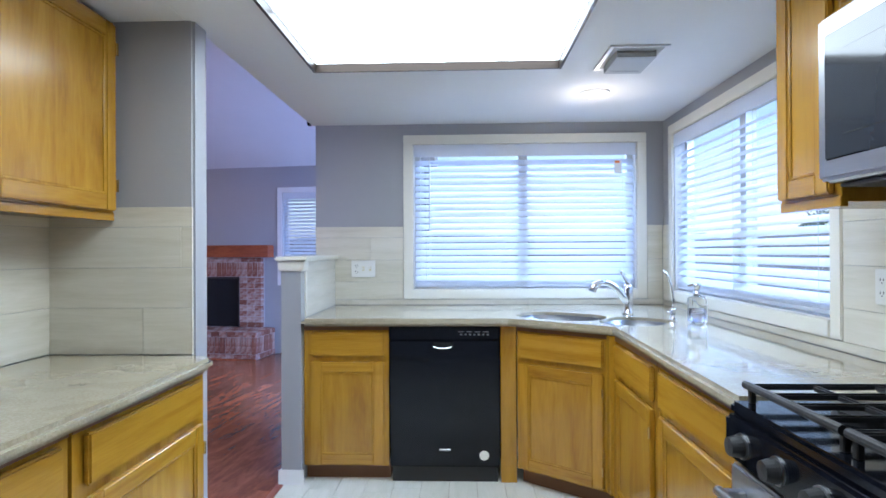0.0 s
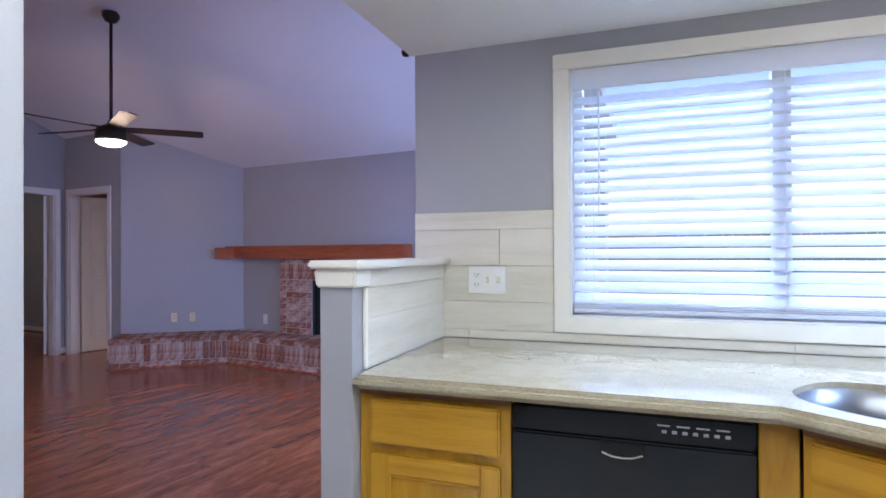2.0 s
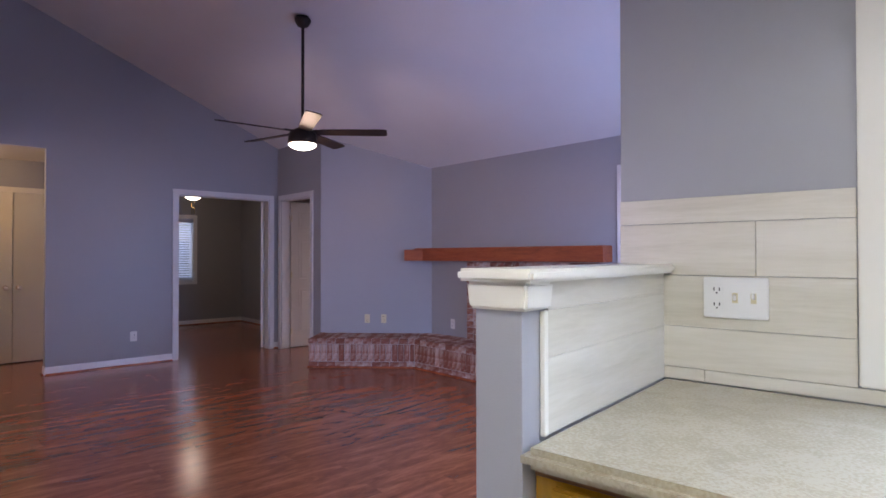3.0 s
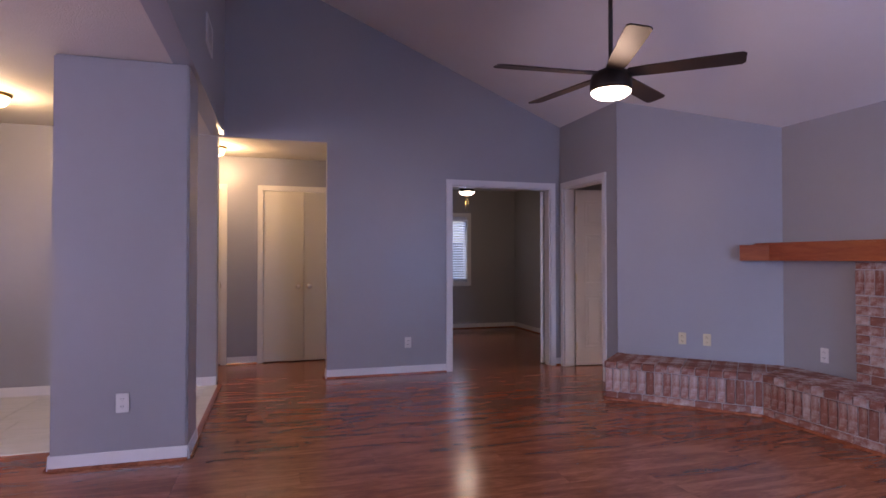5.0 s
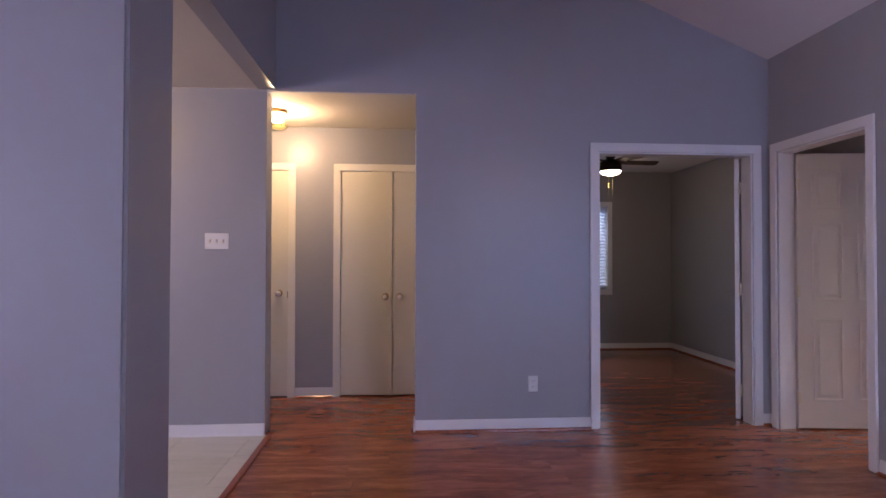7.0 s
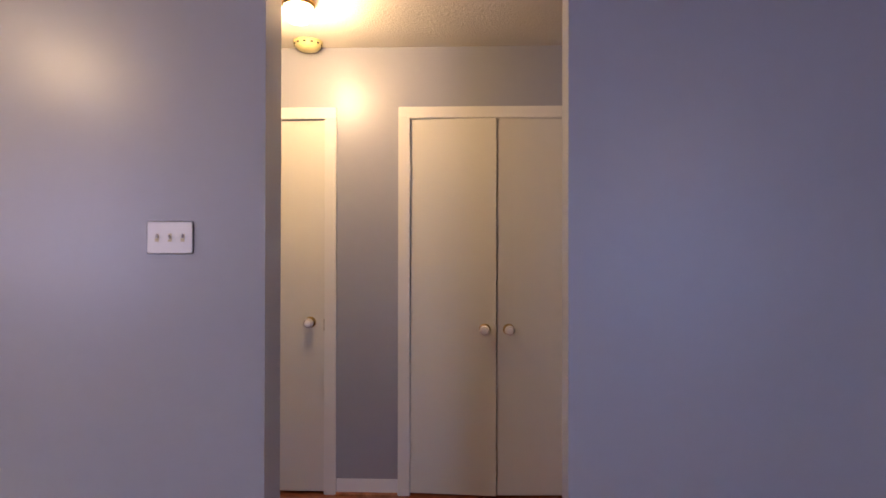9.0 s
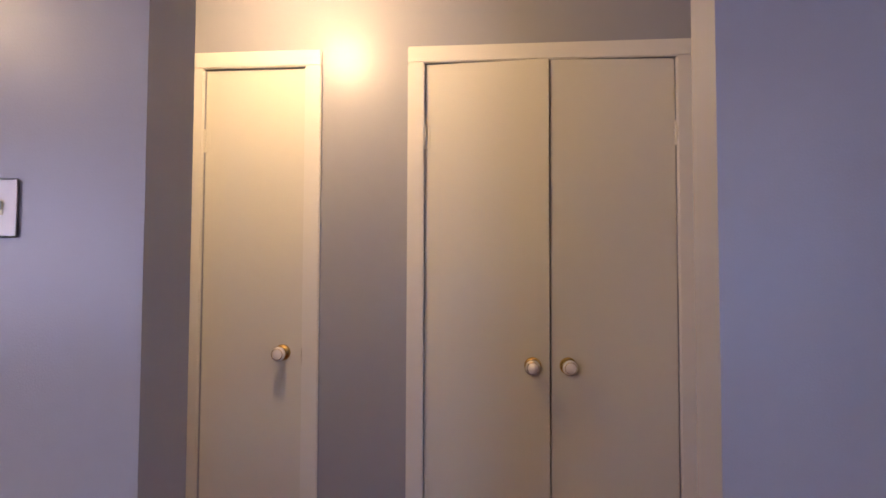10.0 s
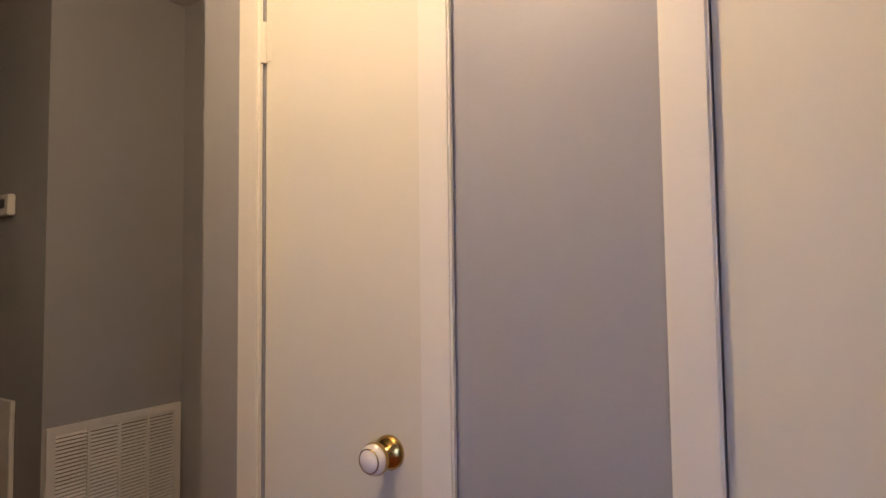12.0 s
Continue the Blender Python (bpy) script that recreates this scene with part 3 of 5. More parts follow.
def blind(m, w, h, pitch=0.044, tilt=47, cords=(0.06, 0.5, 0.94), tag=False):
    """A slatted blind hung inside an opening; slats of 50 mm, each a little off level."""
    b = thing("window_blind", "white faux-wood slatted blind, lowered with the slats half open", "blind", "window blinds", m)
    part("valance", bbox(0.008, w - 0.008, -0.008, 0.006, h - 0.085, h - 0.004, 0.003, 2), SLAT, b)
    part("headrail", bbox(0.012, w - 0.012, 0.008, 0.05, h - 0.05, h - 0.008, 0.002), SLAT, b)
    n = int((h - 0.12) / pitch)
    bm = bmesh.new()
    cols = []
    for i in range(5):
        t = (i / 4 - 0.5) * 0.050
        cols.append((t, 0.003 * (1 - (2 * t / 0.05) ** 2)))
    prev = None
    for x in (0.014, w - 0.014):
        ring = [bm.verts.new((x, t, c)) for t, c in cols] + [bm.verts.new((x, t, c - 0.0028)) for t, c in reversed(cols)]
        if prev:
            k = len(ring)
            for i in range(k):
                bm.faces.new((prev[i], ring[i], ring[(i + 1) % k], prev[(i + 1) % k]))
            bm.faces.new(prev[::-1])
            bm.faces.new(ring)
        prev = ring
    bmesh.ops.recalc_face_normals(bm, faces=bm.faces)
    me = mesh_of("slat", bm, SLAT)
    rnd = random.Random(int(w * 1000))
    for i in range(n):
        s = new("slat", me)
        s.parent = b
        s.matrix_basis = pose(0, 0.030, 0.075 + i * pitch, tilt + rnd.uniform(-3, 3), rnd.uniform(-0.12, 0.12), 0)
    part("bottom_rail", bbox(0.014, w - 0.014, 0.012, 0.05, 0.016, 0.034, 0.003), SLAT, b)
    for k in range(3):
        part("stacked_slat", bbox(0.014, w - 0.014, 0.008, 0.056, 0.037 + k * 0.007, 0.041 + k * 0.007, 0.001), SLAT, b)
    for c in cords:
        part("ladder_cord", bbox(w * c - 0.001, w * c + 0.001, 0.002, 0.004, 0.03, h - 0.08, 0.0004), SLAT, b)
    part("tilt_wand", tube([(w * 0.075, -0.006, h - 0.10), (w * 0.075, -0.006, h * 0.42)], 0.004, 8), PLASTIC, b)
    if tag:
        part("paper_tag", bbox(w - 0.15, w - 0.10, -0.012, -0.010, h - 0.21, h - 0.12, 0.0005), PLASTIC, b, "white paper tag with an orange corner")
        part("tag_print", bbox(w - 0.145, w - 0.115, -0.0145, -0.0125, h - 0.14, h - 0.125, 0.0003), ORANGE, b)
    return b


wn = KM @ pose(0.67, 0, 1.012)
window("window_1", wn, 1.51, 0.988)
casing("trim", KM @ pose(0.67, -0.001, 1.012), 1.51, 0.988, sill=1, material=CREAM)
blind(wn, 1.51, 0.988, tag=True)
we = KM @ pose(2.36, -0.20, 1.012, 0, 0, -90)
window("window_2", we, 1.55, 0.998)
casing("trim", KM @ pose(2.359, -0.20, 1.012, 0, 0, -90), 1.55, 0.998, sill=1, material=CREAM)
blind(we, 1.55, 0.998, tilt=38)
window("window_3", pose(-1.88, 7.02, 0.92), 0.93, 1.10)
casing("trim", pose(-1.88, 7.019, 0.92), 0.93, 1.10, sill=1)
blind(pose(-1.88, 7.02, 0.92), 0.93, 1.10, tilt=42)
window("window_4", face_east(-10.15, 5.32, 0.815), 0.80, 1.15, mullion=True)
casing("trim", face_east(-10.149, 5.32, 0.815), 0.80, 1.15, sill=1)
blind(face_east(-10.15, 5.32, 0.815), 0.80, 1.15, tilt=42)
# Added opening for the east fill; no window is known here.
window("added_window_5", pose(-0.194, 6.6, 0.35, 0, 0, -90), 1.70, 1.70)
# South window added out of sight, as an opening for the dining fill.
window("added_window_6", pose(-1.7, -1.0, 0.9, 0, 0, 180), 1.8, 1.13)
# Unseen window put in for the second bedroom fill.
window("added_window_7", pose(-6.1, 8.7, 0.9), 1.0, 1.1, 0.10)
# Invented bath window, never in view, that carries the bath fill.
window("added_window_8", pose(-8.8, -0.6, 1.1, 0, 0, 180), 0.8, 0.85, 0.10)

# ---- kitchen cabinets ----


def panel_front(parent, w, h, m, name="door", knuckle=0, arch=False):
    """A framed cabinet front w x h, its back on local y = 0 and its face towards -y."""
    t = 0.020
    d = new(name)
    d.parent = parent
    d.matrix_basis = m
    fr = 0.056
    for x in (0, w - fr):
        part("stile", bbox(x, x + fr, -t, 0, 0, h, 0.004, 2), OAK, d)
    for z in (0, h - fr):
        part("rail", bbox(fr, w - fr, -t, 0, z, z + fr, 0.003), OAK_H, d)
    bm = bmesh.new()
    box(bm, fr - 0.002, w - fr + 0.002, -0.010, -0.002, fr - 0.002, h - fr + 0.002)
    part("panel", bm, OAK, d)
    bm = bmesh.new()
    for a, b, c, e in ((fr, fr + 0.010, fr, h - fr), (w - fr - 0.010, w - fr, fr, h - fr), (fr + 0.010, w - fr - 0.010, fr, fr + 0.010), (fr + 0.010, w - fr - 0.010, h - fr - 0.010, h - fr)):
        box(bm, a, b, -0.016, -0.010, c, e)
    part("bead", bevelled(bm, 0.002), OAK, d)
    if knuckle:
        for z in (0.07, h - 0.11):
            x = w if knuckle > 0 else 0
            part("hinge", tube([(x, -t - 0.003, z), (x, -t - 0.003, z + 0.045)], 0.005, 8), BRASS, d)
    return d


def drawer(parent, w, h, m):
    d = part("drawer_front", bbox(0, w, -0.020, 0, 0, h, 0.006, 2), OAK_H, parent)
    d.matrix_basis = m
    return d


def base_cabinet(label, w, m, fronts, depth=0.56, h=0.862, toe=0.095, knuckle=1, back_h=None):
    """fronts: widths of drawer and door columns; local -y looks into the room, x to the right."""
    c = thing("base_cabinet", label, "kitchen cabinet", "kitchen base cabinets", m)
    bm = bmesh.new()
    box(bm, 0.002, w - 0.002, 0, 0.02, toe, h)
    box(bm, 0.004, w - 0.004, 0.02, depth, toe, back_h or h)
    part("body", bm, OAK, c)
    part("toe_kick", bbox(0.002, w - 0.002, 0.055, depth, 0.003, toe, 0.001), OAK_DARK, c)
    # Dark strip paints the shade in the gap below the worktop.
    part("gap_shade_strip", bbox(0.002, w - 0.002, -0.004, 0.0, h - 0.022, h, 0.001), OAK_DARK, c)
    x = 0
    for fw, gap in fronts:
        x += gap
        drawer(c, fw, 0.135, pose(x, -0.001, h - 0.165))
        panel_front(c, fw, h - 0.185 - toe - 0.022, pose(x, -0.001, toe + 0.012), knuckle=knuckle)
        x += fw
    return c


GOLD = "honey-stained oak base cabinet, drawer over framed door"
# sink wall: front plane v = -0.77
base_cabinet(GOLD + ", beside the half wall", 0.475, KM @ pose(0.127, -0.755, 0), [(0.40, 0.045)], knuckle=0, depth=0.76)
part("filler", bbox(1.212, 1.30, -0.755, -0.10, 0.003, 0.862, 0.003), OAK, None, m=KM)
bpy.data.objects["filler"].name = "cabinet_filler"
tagged(bpy.data.objects["cabinet_filler"], "narrow honey-stained oak filler panel beside the dishwasher", "filler panel")
fillr = part("stile_block", bbox(1.705, 1.76, -1.135, -1.075, 0.10, 0.862, 0.004), OAK, None, m=KM)
tagged(fillr, "narrow honey-stained oak corner post between base cabinets", "filler panel")
fillr.name = "corner_post"
ang = math.degrees(math.atan2(-0.30, 0.40))
base_cabinet("honey-stained oak corner sink cabinet, false drawer over framed door", 0.52, KM @ pose(1.30, -0.775, 0, 0, 0, ang), [(0.47, 0.025)], depth=0.30, back_h=0.60)
base_cabinet(GOLD + ", beside the sink", 0.60, KM @ pose(1.735, -1.13, 0, 0, 0, -90), [(0.52, 0.04)], depth=0.60)
base_cabinet(GOLD + ", beside the stove", 0.70, KM @ pose(1.735, -1.735, 0, 0, 0, -90), [(0.62, 0.04)], depth=0.60)
# opposite run along the west wall
for i, y in enumerate((-2.50, -3.22, -3.94)):
    base_cabinet(GOLD + ", opposite run", 0.71, KM @ pose(0.045, y, 0, 0, 0, 90), [(0.63, 0.04)], depth=0.61, h=0.844)


def wall_cabinet(label, w, h, depth, m, knuckle=0):
    c = thing("wall_cabinet", label, "kitchen cabinet", "kitchen wall cabinets", m)
    part("body", bbox(0, w, 0, depth, 0.012, h, 0.002), OAK, c)
    part("light_rail", bbox(0, w, -0.003, 0.018, 0, 0.03, 0.002), OAK_H, c)
    panel_front(c, w - 0.04, h - 0.055, pose(0.02, -0.004, 0.036), knuckle=knuckle)
    return c


for i in range(3):
    wall_cabinet("honey-stained oak wall cabinet with a framed door, opposite run", 0.62, 0.74, 0.25, KM @ pose(-0.29, -2.415 - 0.625 * i, 1.390, 0, 0, 90), 1 if i == 0 else 0)
wall_cabinet("honey-stained oak wall cabinet with a framed door, beside the microwave", 0.285, 0.75, 0.345, KM @ pose(2.01, -2.05, 1.384, 0, 0, -90), 0)
wall_cabinet("short honey-stained oak wall cabinet above the microwave", 0.76, 0.26, 0.345, KM @ pose(2.01, -2.34, 1.874, 0, 0, -90), 0)
wall_cabinet("honey-stained oak wall cabinet with a framed door, past the microwave", 0.50, 0.74, 0.345, KM @ pose(2.01, -3.105, 1.392, 0, 0, -90), 0)

# ---- worktops ----


def worktop(name, poly, label, hole=None):
    bm = prism(poly, 0.866, 0.908)
    top_edges = [e for e in bm.edges if abs(e.verts[0].co.z - e.verts[1].co.z) < 1e-5]
    bmesh.ops.bevel(bm, geom=top_edges, offset=0.014, segments=4, affect="EDGES", clamp_overlap=True)
    ob = new(name, mesh_of(name, bm, STONE))
    ob.matrix_basis = KM
    tagged(ob, label, "worktop")
    return ob


front_v = -0.815
sink_top = worktop("worktop", [(0.13, -0.004), (0.13, front_v), (1.25, front_v), (1.715, -1.15), (1.68, -2.445), (2.355, -2.445), (2.355, -0.004)],
                   "cream speckled quartz worktop, rounded edge, turning the sink corner")
west_top = worktop("worktop", [(-0.545, -1.785), (0.035, -1.785), (0.078, -1.80), (0.103, -1.84), (0.105, -4.1), (-0.545, -4.1)], "cream speckled quartz worktop on the west run")
west_top.matrix_basis = KM @ pose(0, 0, -0.018)


def oval(cx, cy, rx, ry, rot, k=2.6, n=40):
    out = []
    for i in range(n):
        a = 2 * math.pi * i / n
        x = rx * math.copysign(abs(math.cos(a)) ** (2 / k), math.cos(a))
        y = ry * math.copysign(abs(math.sin(a)) ** (2 / k), math.sin(a))
        c, s = math.cos(rot), math.sin(rot)
        out.append((cx + x * c - y * s, cy + x * s + y * c))
    return out


SINK_ROT = radians(-35)
bowls = [oval(1.55, -0.692, 0.245, 0.192, SINK_ROT), oval(1.885, -0.930, 0.160, 0.190, SINK_ROT)]
cut_bm = bmesh.new()
for b in bowls:
    t = prism(b, 0.80, 0.95)
    me = bpy.data.meshes.new("cut")
    t.to_mesh(me)
    t.free()
    cut_bm.from_mesh(me)
    bpy.data.meshes.remove(me)
cut_me = bpy.data.meshes.new("cutter")
cut_bm.to_mesh(cut_me)
cut_bm.free()
cutter = new("cutter", cut_me)
cutter.matrix_basis = KM
md = sink_top.modifiers.new("bowls", "BOOLEAN")
md.object, md.solver = cutter, "EXACT"
bpy.context.view_layer.update()
done = bpy.data.meshes.new_from_object(sink_top.evaluated_get(bpy.context.evaluated_depsgraph_get()))
sink_top.modifiers.clear()
sink_top.data = done
bpy.data.objects.remove(cutter)

sink = thing("sink", "undermount stainless steel sink with two rounded bowls in the corner worktop", "sink", m=KM)
for pts, cx, cy in ((bowls[0], 1.55, -0.692), (bowls[1], 1.885, -0.930)):
    bm = bmesh.new()
    rings = []
    for z, k in ((0.8925, 1.04), (0.891, 0.990), (0.80, 0.985), (0.735, 0.97), (0.708, 0.90), (0.700, 0.75), (0.696, 0.4), (0.694, 0.12)):
        rings.append([bm.verts.new((cx + (x - cx) * k, cy + (y - cy) * k, z)) for x, y in pts])
    for a, b in zip(rings, rings[1:]):
        for i in range(len(a)):
            j = (i + 1) % len(a)
            bm.faces.new((a[j], a[i], b[i], b[j]))
    bm.faces.new(rings[-1])
    bowl = part("bowl", bm, BOWL_STEEL, sink, smooth=True)
    part("drain", turned([(0, 0.698), (0.030, 0.699), (0.040, 0.702), (0.045, 0.699)], 20, pose(cx, cy, 0)), CHROME, bowl, smooth=True)

faucet = thing("faucet", "chrome single-lever faucet with an arched spout behind the sink", "faucet", m=KM @ pose(1.95, -0.59, 0.9085, 0, 0, 14))
part("base", turned([(0.0, 0), (0.031, 0), (0.032, 0.006), (0.026, 0.014), (0.025, 0.06), (0.027, 0.11), (0.026, 0.150), (0.020, 0.168), (0, 0.172)], 28), CHROME, faucet, smooth=True)
part("spout", tube([(0.0, 0, 0.060), (-0.030, 0, 0.105), (-0.062, 0, 0.143), (-0.095, 0, 0.168), (-0.130, 0, 0.182), (-0.165, 0, 0.183), (-0.195, 0, 0.172), (-0.214, 0, 0.153), (-0.222, 0, 0.132)],
                   [0.024, 0.022, 0.020, 0.018, 0.017, 0.018, 0.021, 0.023, 0.022], 18), CHROME, faucet, smooth=True)
part("lever", tube([(0.004, 0, 0.165), (-0.010, 0, 0.190), (-0.026, 0, 0.215), (-0.040, 0, 0.238), (-0.046, 0, 0.250)], [0.017, 0.011, 0.008, 0.010, 0.006], 14), CHROME, faucet, smooth=True)
soap = thing("soap_dispenser", "clear soap dispenser with a chrome pump on the worktop", "soap dispenser", m=KM @ pose(2.165, -1.02, 0.9085))
part("bottle", bbox(-0.041, 0.041, -0.030, 0.030, 0.001, 0.135, 0.010, 3), SOAP, soap, smooth=True)
part("soap_fill", bbox(-0.037, 0.037, -0.026, 0.026, 0.006, 0.075, 0.008, 3), LIQUID, soap, "pale violet liquid soap", smooth=True)
part("pump", turned([(0, 0.134), (0.018, 0.134), (0.018, 0.152), (0.014, 0.156), (0.014, 0.178), (0.017, 0.180), (0.017, 0.198), (0, 0.200)]), CHROME, soap, smooth=True)
part("nozzle", tube([(0, 0, 0.190), (-0.02, 0, 0.192), (-0.045, 0, 0.186)], [0.005, 0.005, 0.004], 8), CHROME, soap)
spray = thing("side_sprayer", "slim curved chrome water tap standing beside the soap dispenser", "water tap", m=KM @ pose(2.09, -0.90, 0.9085))
part("holder", turned([(0, 0), (0.021, 0), (0.021, 0.008), (0.013, 0.020), (0.013, 0.048), (0.016, 0.052), (0.016, 0.060), (0, 0.062)]), CHROME, spray, smooth=True)
part("lever", tube([(0, 0, 0.042), (-0.030, -0.010, 0.046)], [0.007, 0.005], 10), CHROME, spray, smooth=True)
part("handle", tube([(0.0, 0.0, 0.055), (0.004, 0.0, 0.11), (-0.004, 0, 0.17), (-0.022, 0, 0.225), (-0.048, 0.0, 0.262)], [0.006, 0.006, 0.006, 0.0055, 0.007], 12), CHROME, spray, smooth=True)

# ---- dishwasher ----
dw = thing("dishwasher", "glossy black built-in dishwasher with a pocket handle and control strip", "dishwasher", m=KM @ pose(0.607, -0.782, 0))
part("body", bbox(0.002, 0.598, 0.03, 0.60, 0.09, 0.862, 0.003), BLACK, dw)
part("kick_plate", bbox(0.01, 0.59, 0.035, 0.06, 0.006, 0.10, 0.003), BLACK_MATTE, dw)
dd = part("door", bbox(0.003, 0.597, 0.0, 0.03, 0.105, 0.785, 0.006, 2), BLACK, dw)
part("badge", turned([(0, 0), (0.026, 0), (0.026, 0.003), (0, 0.003)], 24, pose(0.513, -0.003, 0.165, 90)), PLASTIC, dd, "round white sticker badge")
part("badge_mark", turned([(0, 0), (0.012, 0), (0.012, 0.0006), (0, 0.0006)], 20, pose(0.513, -0.0035, 0.165, 90)), DARK, dd)
part("name_bar", bbox(0.27, 0.33, -0.003, 0.0, 0.188, 0.198, 0.001), STEEL, dd)
cp = part("control_panel", bbox(0.003, 0.597, -0.002, 0.03, 0.79, 0.860, 0.006, 2), BLACK, dw)
for i in range(7):
    part("button", bbox(0.385 + i * 0.024, 0.397 + i * 0.024, -0.0045, -0.002, 0.815, 0.823, 0.001), STEEL, cp)
for i in range(4):
    part("legend_bar", bbox(0.375 + i * 0.045, 0.405 + i * 0.045, -0.0035, -0.002, 0.832, 0.836, 0.0003), STEEL, cp)
# Raised matte dark plate imitates the shaded hollow of the handle pocket.
part("pocket_shade_plate", bbox(0.235, 0.345, -0.004, -0.001, 0.747, 0.776, 0.003, 2), DARK, dd)
part("handle_lip", tube([(0.24, -0.007, 0.754), (0.265, -0.009, 0.746), (0.29, -0.0095, 0.744), (0.315, -0.009, 0.746), (0.34, -0.007, 0.754)], 0.0035, 8), CHROME, dd)

# ---- stove ----
st = thing("stove", "stainless and black gas range with cast-iron grates and a black cooktop", "stove", m=KM @ pose(1.66, -2.455, 0, 0, 0, -90) @ Matrix.Diagonal((1, 1, 0.978, 1)))
W = 0.755
part("body", bbox(0.0, W, 0.05, 0.66, 0.03, 0.895, 0.004), STEEL, st)
ct = part("cooktop", bbox(0.0, W, 0.0, 0.67, 0.895, 0.925, 0.008, 2), BLACK, st)
pn = part("control_panel", bbox(0.0, W, -0.012, 0.06, 0.79, 0.895, 0.008, 2), BLACK, st)
for i in range(5):
    kx = 0.09 + i * 0.145
    part("knob", turned([(0, 0), (0.026, 0), (0.026, 0.012), (0.021, 0.032), (0, 0.034)], 20, pose(kx, -0.012, 0.84, 90)), BLACK_MATTE, pn, smooth=False)
    part("knob_collar", turned([(0.030, 0.0), (0.030, 0.004), (0.026, 0.004)], 20, pose(kx, -0.0125, 0.84, 90)), STEEL, pn)
od = part("oven_door", bbox(0.005, W - 0.005, 0.0, 0.05, 0.24, 0.775, 0.006, 2), STEEL, st)
part("oven_glass", bbox(0.12, W - 0.12, -0.004, 0.004, 0.33, 0.64, 0.004), DARKGLASS, od)
part("handle_bar", tube([(0.05, -0.05, 0.72), (W - 0.05, -0.05, 0.72)], 0.012, 12), STEEL, od, smooth=True)
for x in (0.07, W - 0.07):
    part("handle_bracket", bbox(x - 0.012, x + 0.012, -0.045, 0.0, 0.71, 0.73, 0.003), STEEL, od)
part("storage_drawer", bbox(0.005, W - 0.005, 0.0, 0.05, 0.05, 0.23, 0.005), STEEL, st)
for x in (0.03, W - 0.03):
    part("foot", turned([(0, 0.001), (0.015, 0.001), (0.015, 0.03), (0, 0.03)], 12, pose(x, 0.2, 0)), BLACK_MATTE, st)
for bx in (0.17, 0.585):
    for by in (0.19, 0.50):
        bn = part("burner", turned([(0, 0.925), (0.05, 0.925), (0.048, 0.936), (0.036, 0.938), (0.036, 0.946), (0, 0.948)], 24, pose(bx, by, 0)), BLACK_MATTE, st)
for g in range(2):
    x0 = 0.02 + g * 0.365
    x1 = x0 + 0.35
    gr = new("grate")
    gr.parent = st
    part("rim", tube([(x0, 0.03, 0.968), (x1, 0.03, 0.968)], 0.010, 10), BLACK_MATTE, gr)
    part("rim", tube([(x0, 0.64, 0.968), (x1, 0.64, 0.968)], 0.010, 10), BLACK_MATTE, gr)
    for x in (x0, x0 + 0.09, (x0 + x1) / 2, x1 - 0.09, x1):
        part("bar", bbox(x - 0.006, x + 0.006, 0.035, 0.635, 0.955, 0.970, 0.004, 2), BLACK_MATTE, gr)
    for y in (0.19, 0.335, 0.50):
        part("cross_bar", bbox(x0, x1, y - 0.006, y + 0.006, 0.953, 0.968, 0.004, 2), BLACK_MATTE, gr)
    for x in (x0 + 0.01, x1 - 0.01):
        for y in (0.04, 0.63):
            part("grate_foot", bbox(x - 0.007, x + 0.007, y - 0.007, y + 0.007, 0.925, 0.958, 0.002), BLACK_MATTE, gr)

# ---- microwave ----
mw = thing("microwave", "stainless over-the-range microwave with a dark glass door", "microwave", m=KM @ pose(1.945, -2.34, 1.432, 0, 0, -90))
part("body", bbox(0, 0.755, 0.025, 0.41, 0.012, 0.435, 0.004), STEEL, mw)
part("underside", bbox(0.01, 0.745, 0.05, 0.40, 0.0, 0.012, 0.003), BLACK_MATTE, mw)
md_ = part("door", bbox(0.0, 0.60, 0.0, 0.025, 0.015, 0.435, 0.008, 2), STEEL, mw)
part("window", bbox(0.035, 0.545, -0.004, 0.003, 0.065, 0.385, 0.004, 2), DARKGLASS, md_)
part("window_mesh", bbox(0.11, 0.47, -0.0065, -0.004, 0.12, 0.33, 0.002), DARKGLASS, md_)
part("handle", tube([(0.575, -0.035, 0.07), (0.575, -0.035, 0.38)], 0.011, 12), STEEL, md_, smooth=True)
part("keypad", bbox(0.605, 0.75, 0.0, 0.025, 0.015, 0.435, 0.005), BLACK, mw)

# ---- ceiling fittings of the kitchen ----
for i in range(3):
    y1 = -1.186 - i * 0.612
    p = thing("diffuser_panel", "lit white acrylic ceiling light panel in the kitchen light well", "ceiling light", "ceiling light panels", KM)
    part("panel", bbox(0.316, 1.464, y1 - 0.604, y1, 2.168, 2.174, 0.001), PANEL_GLOW, p)
    bm = bmesh.new()
    box(bm, 0.314, 1.466, y1 - 0.610, y1 - 0.606, 2.158, 2.176)
    part("cross_rail", bm, TRIM, p)
dl = thing("downlight", "lit round recessed downlight with a white rim", "ceiling light", m=KM @ pose(1.74, -0.72, 2.14))
part("rim", turned([(0.080, 0.0), (0.080, -0.005), (0.056, -0.008), (0.052, 0.0), (0.080, 0.0)], 32), TRIM, dl, smooth=False)
part("bulb", turned([(0.051, -0.002), (0.048, -0.012), (0.034, -0.018), (0.0, -0.021)], 24), BULB, dl, smooth=True)
cv = thing("ceiling_vent", "white stamped metal ceiling register with angled louvres", "vent", m=KM @ pose(1.765, -1.29, 2.14, 0, 0, 0))
bm = bmesh.new()
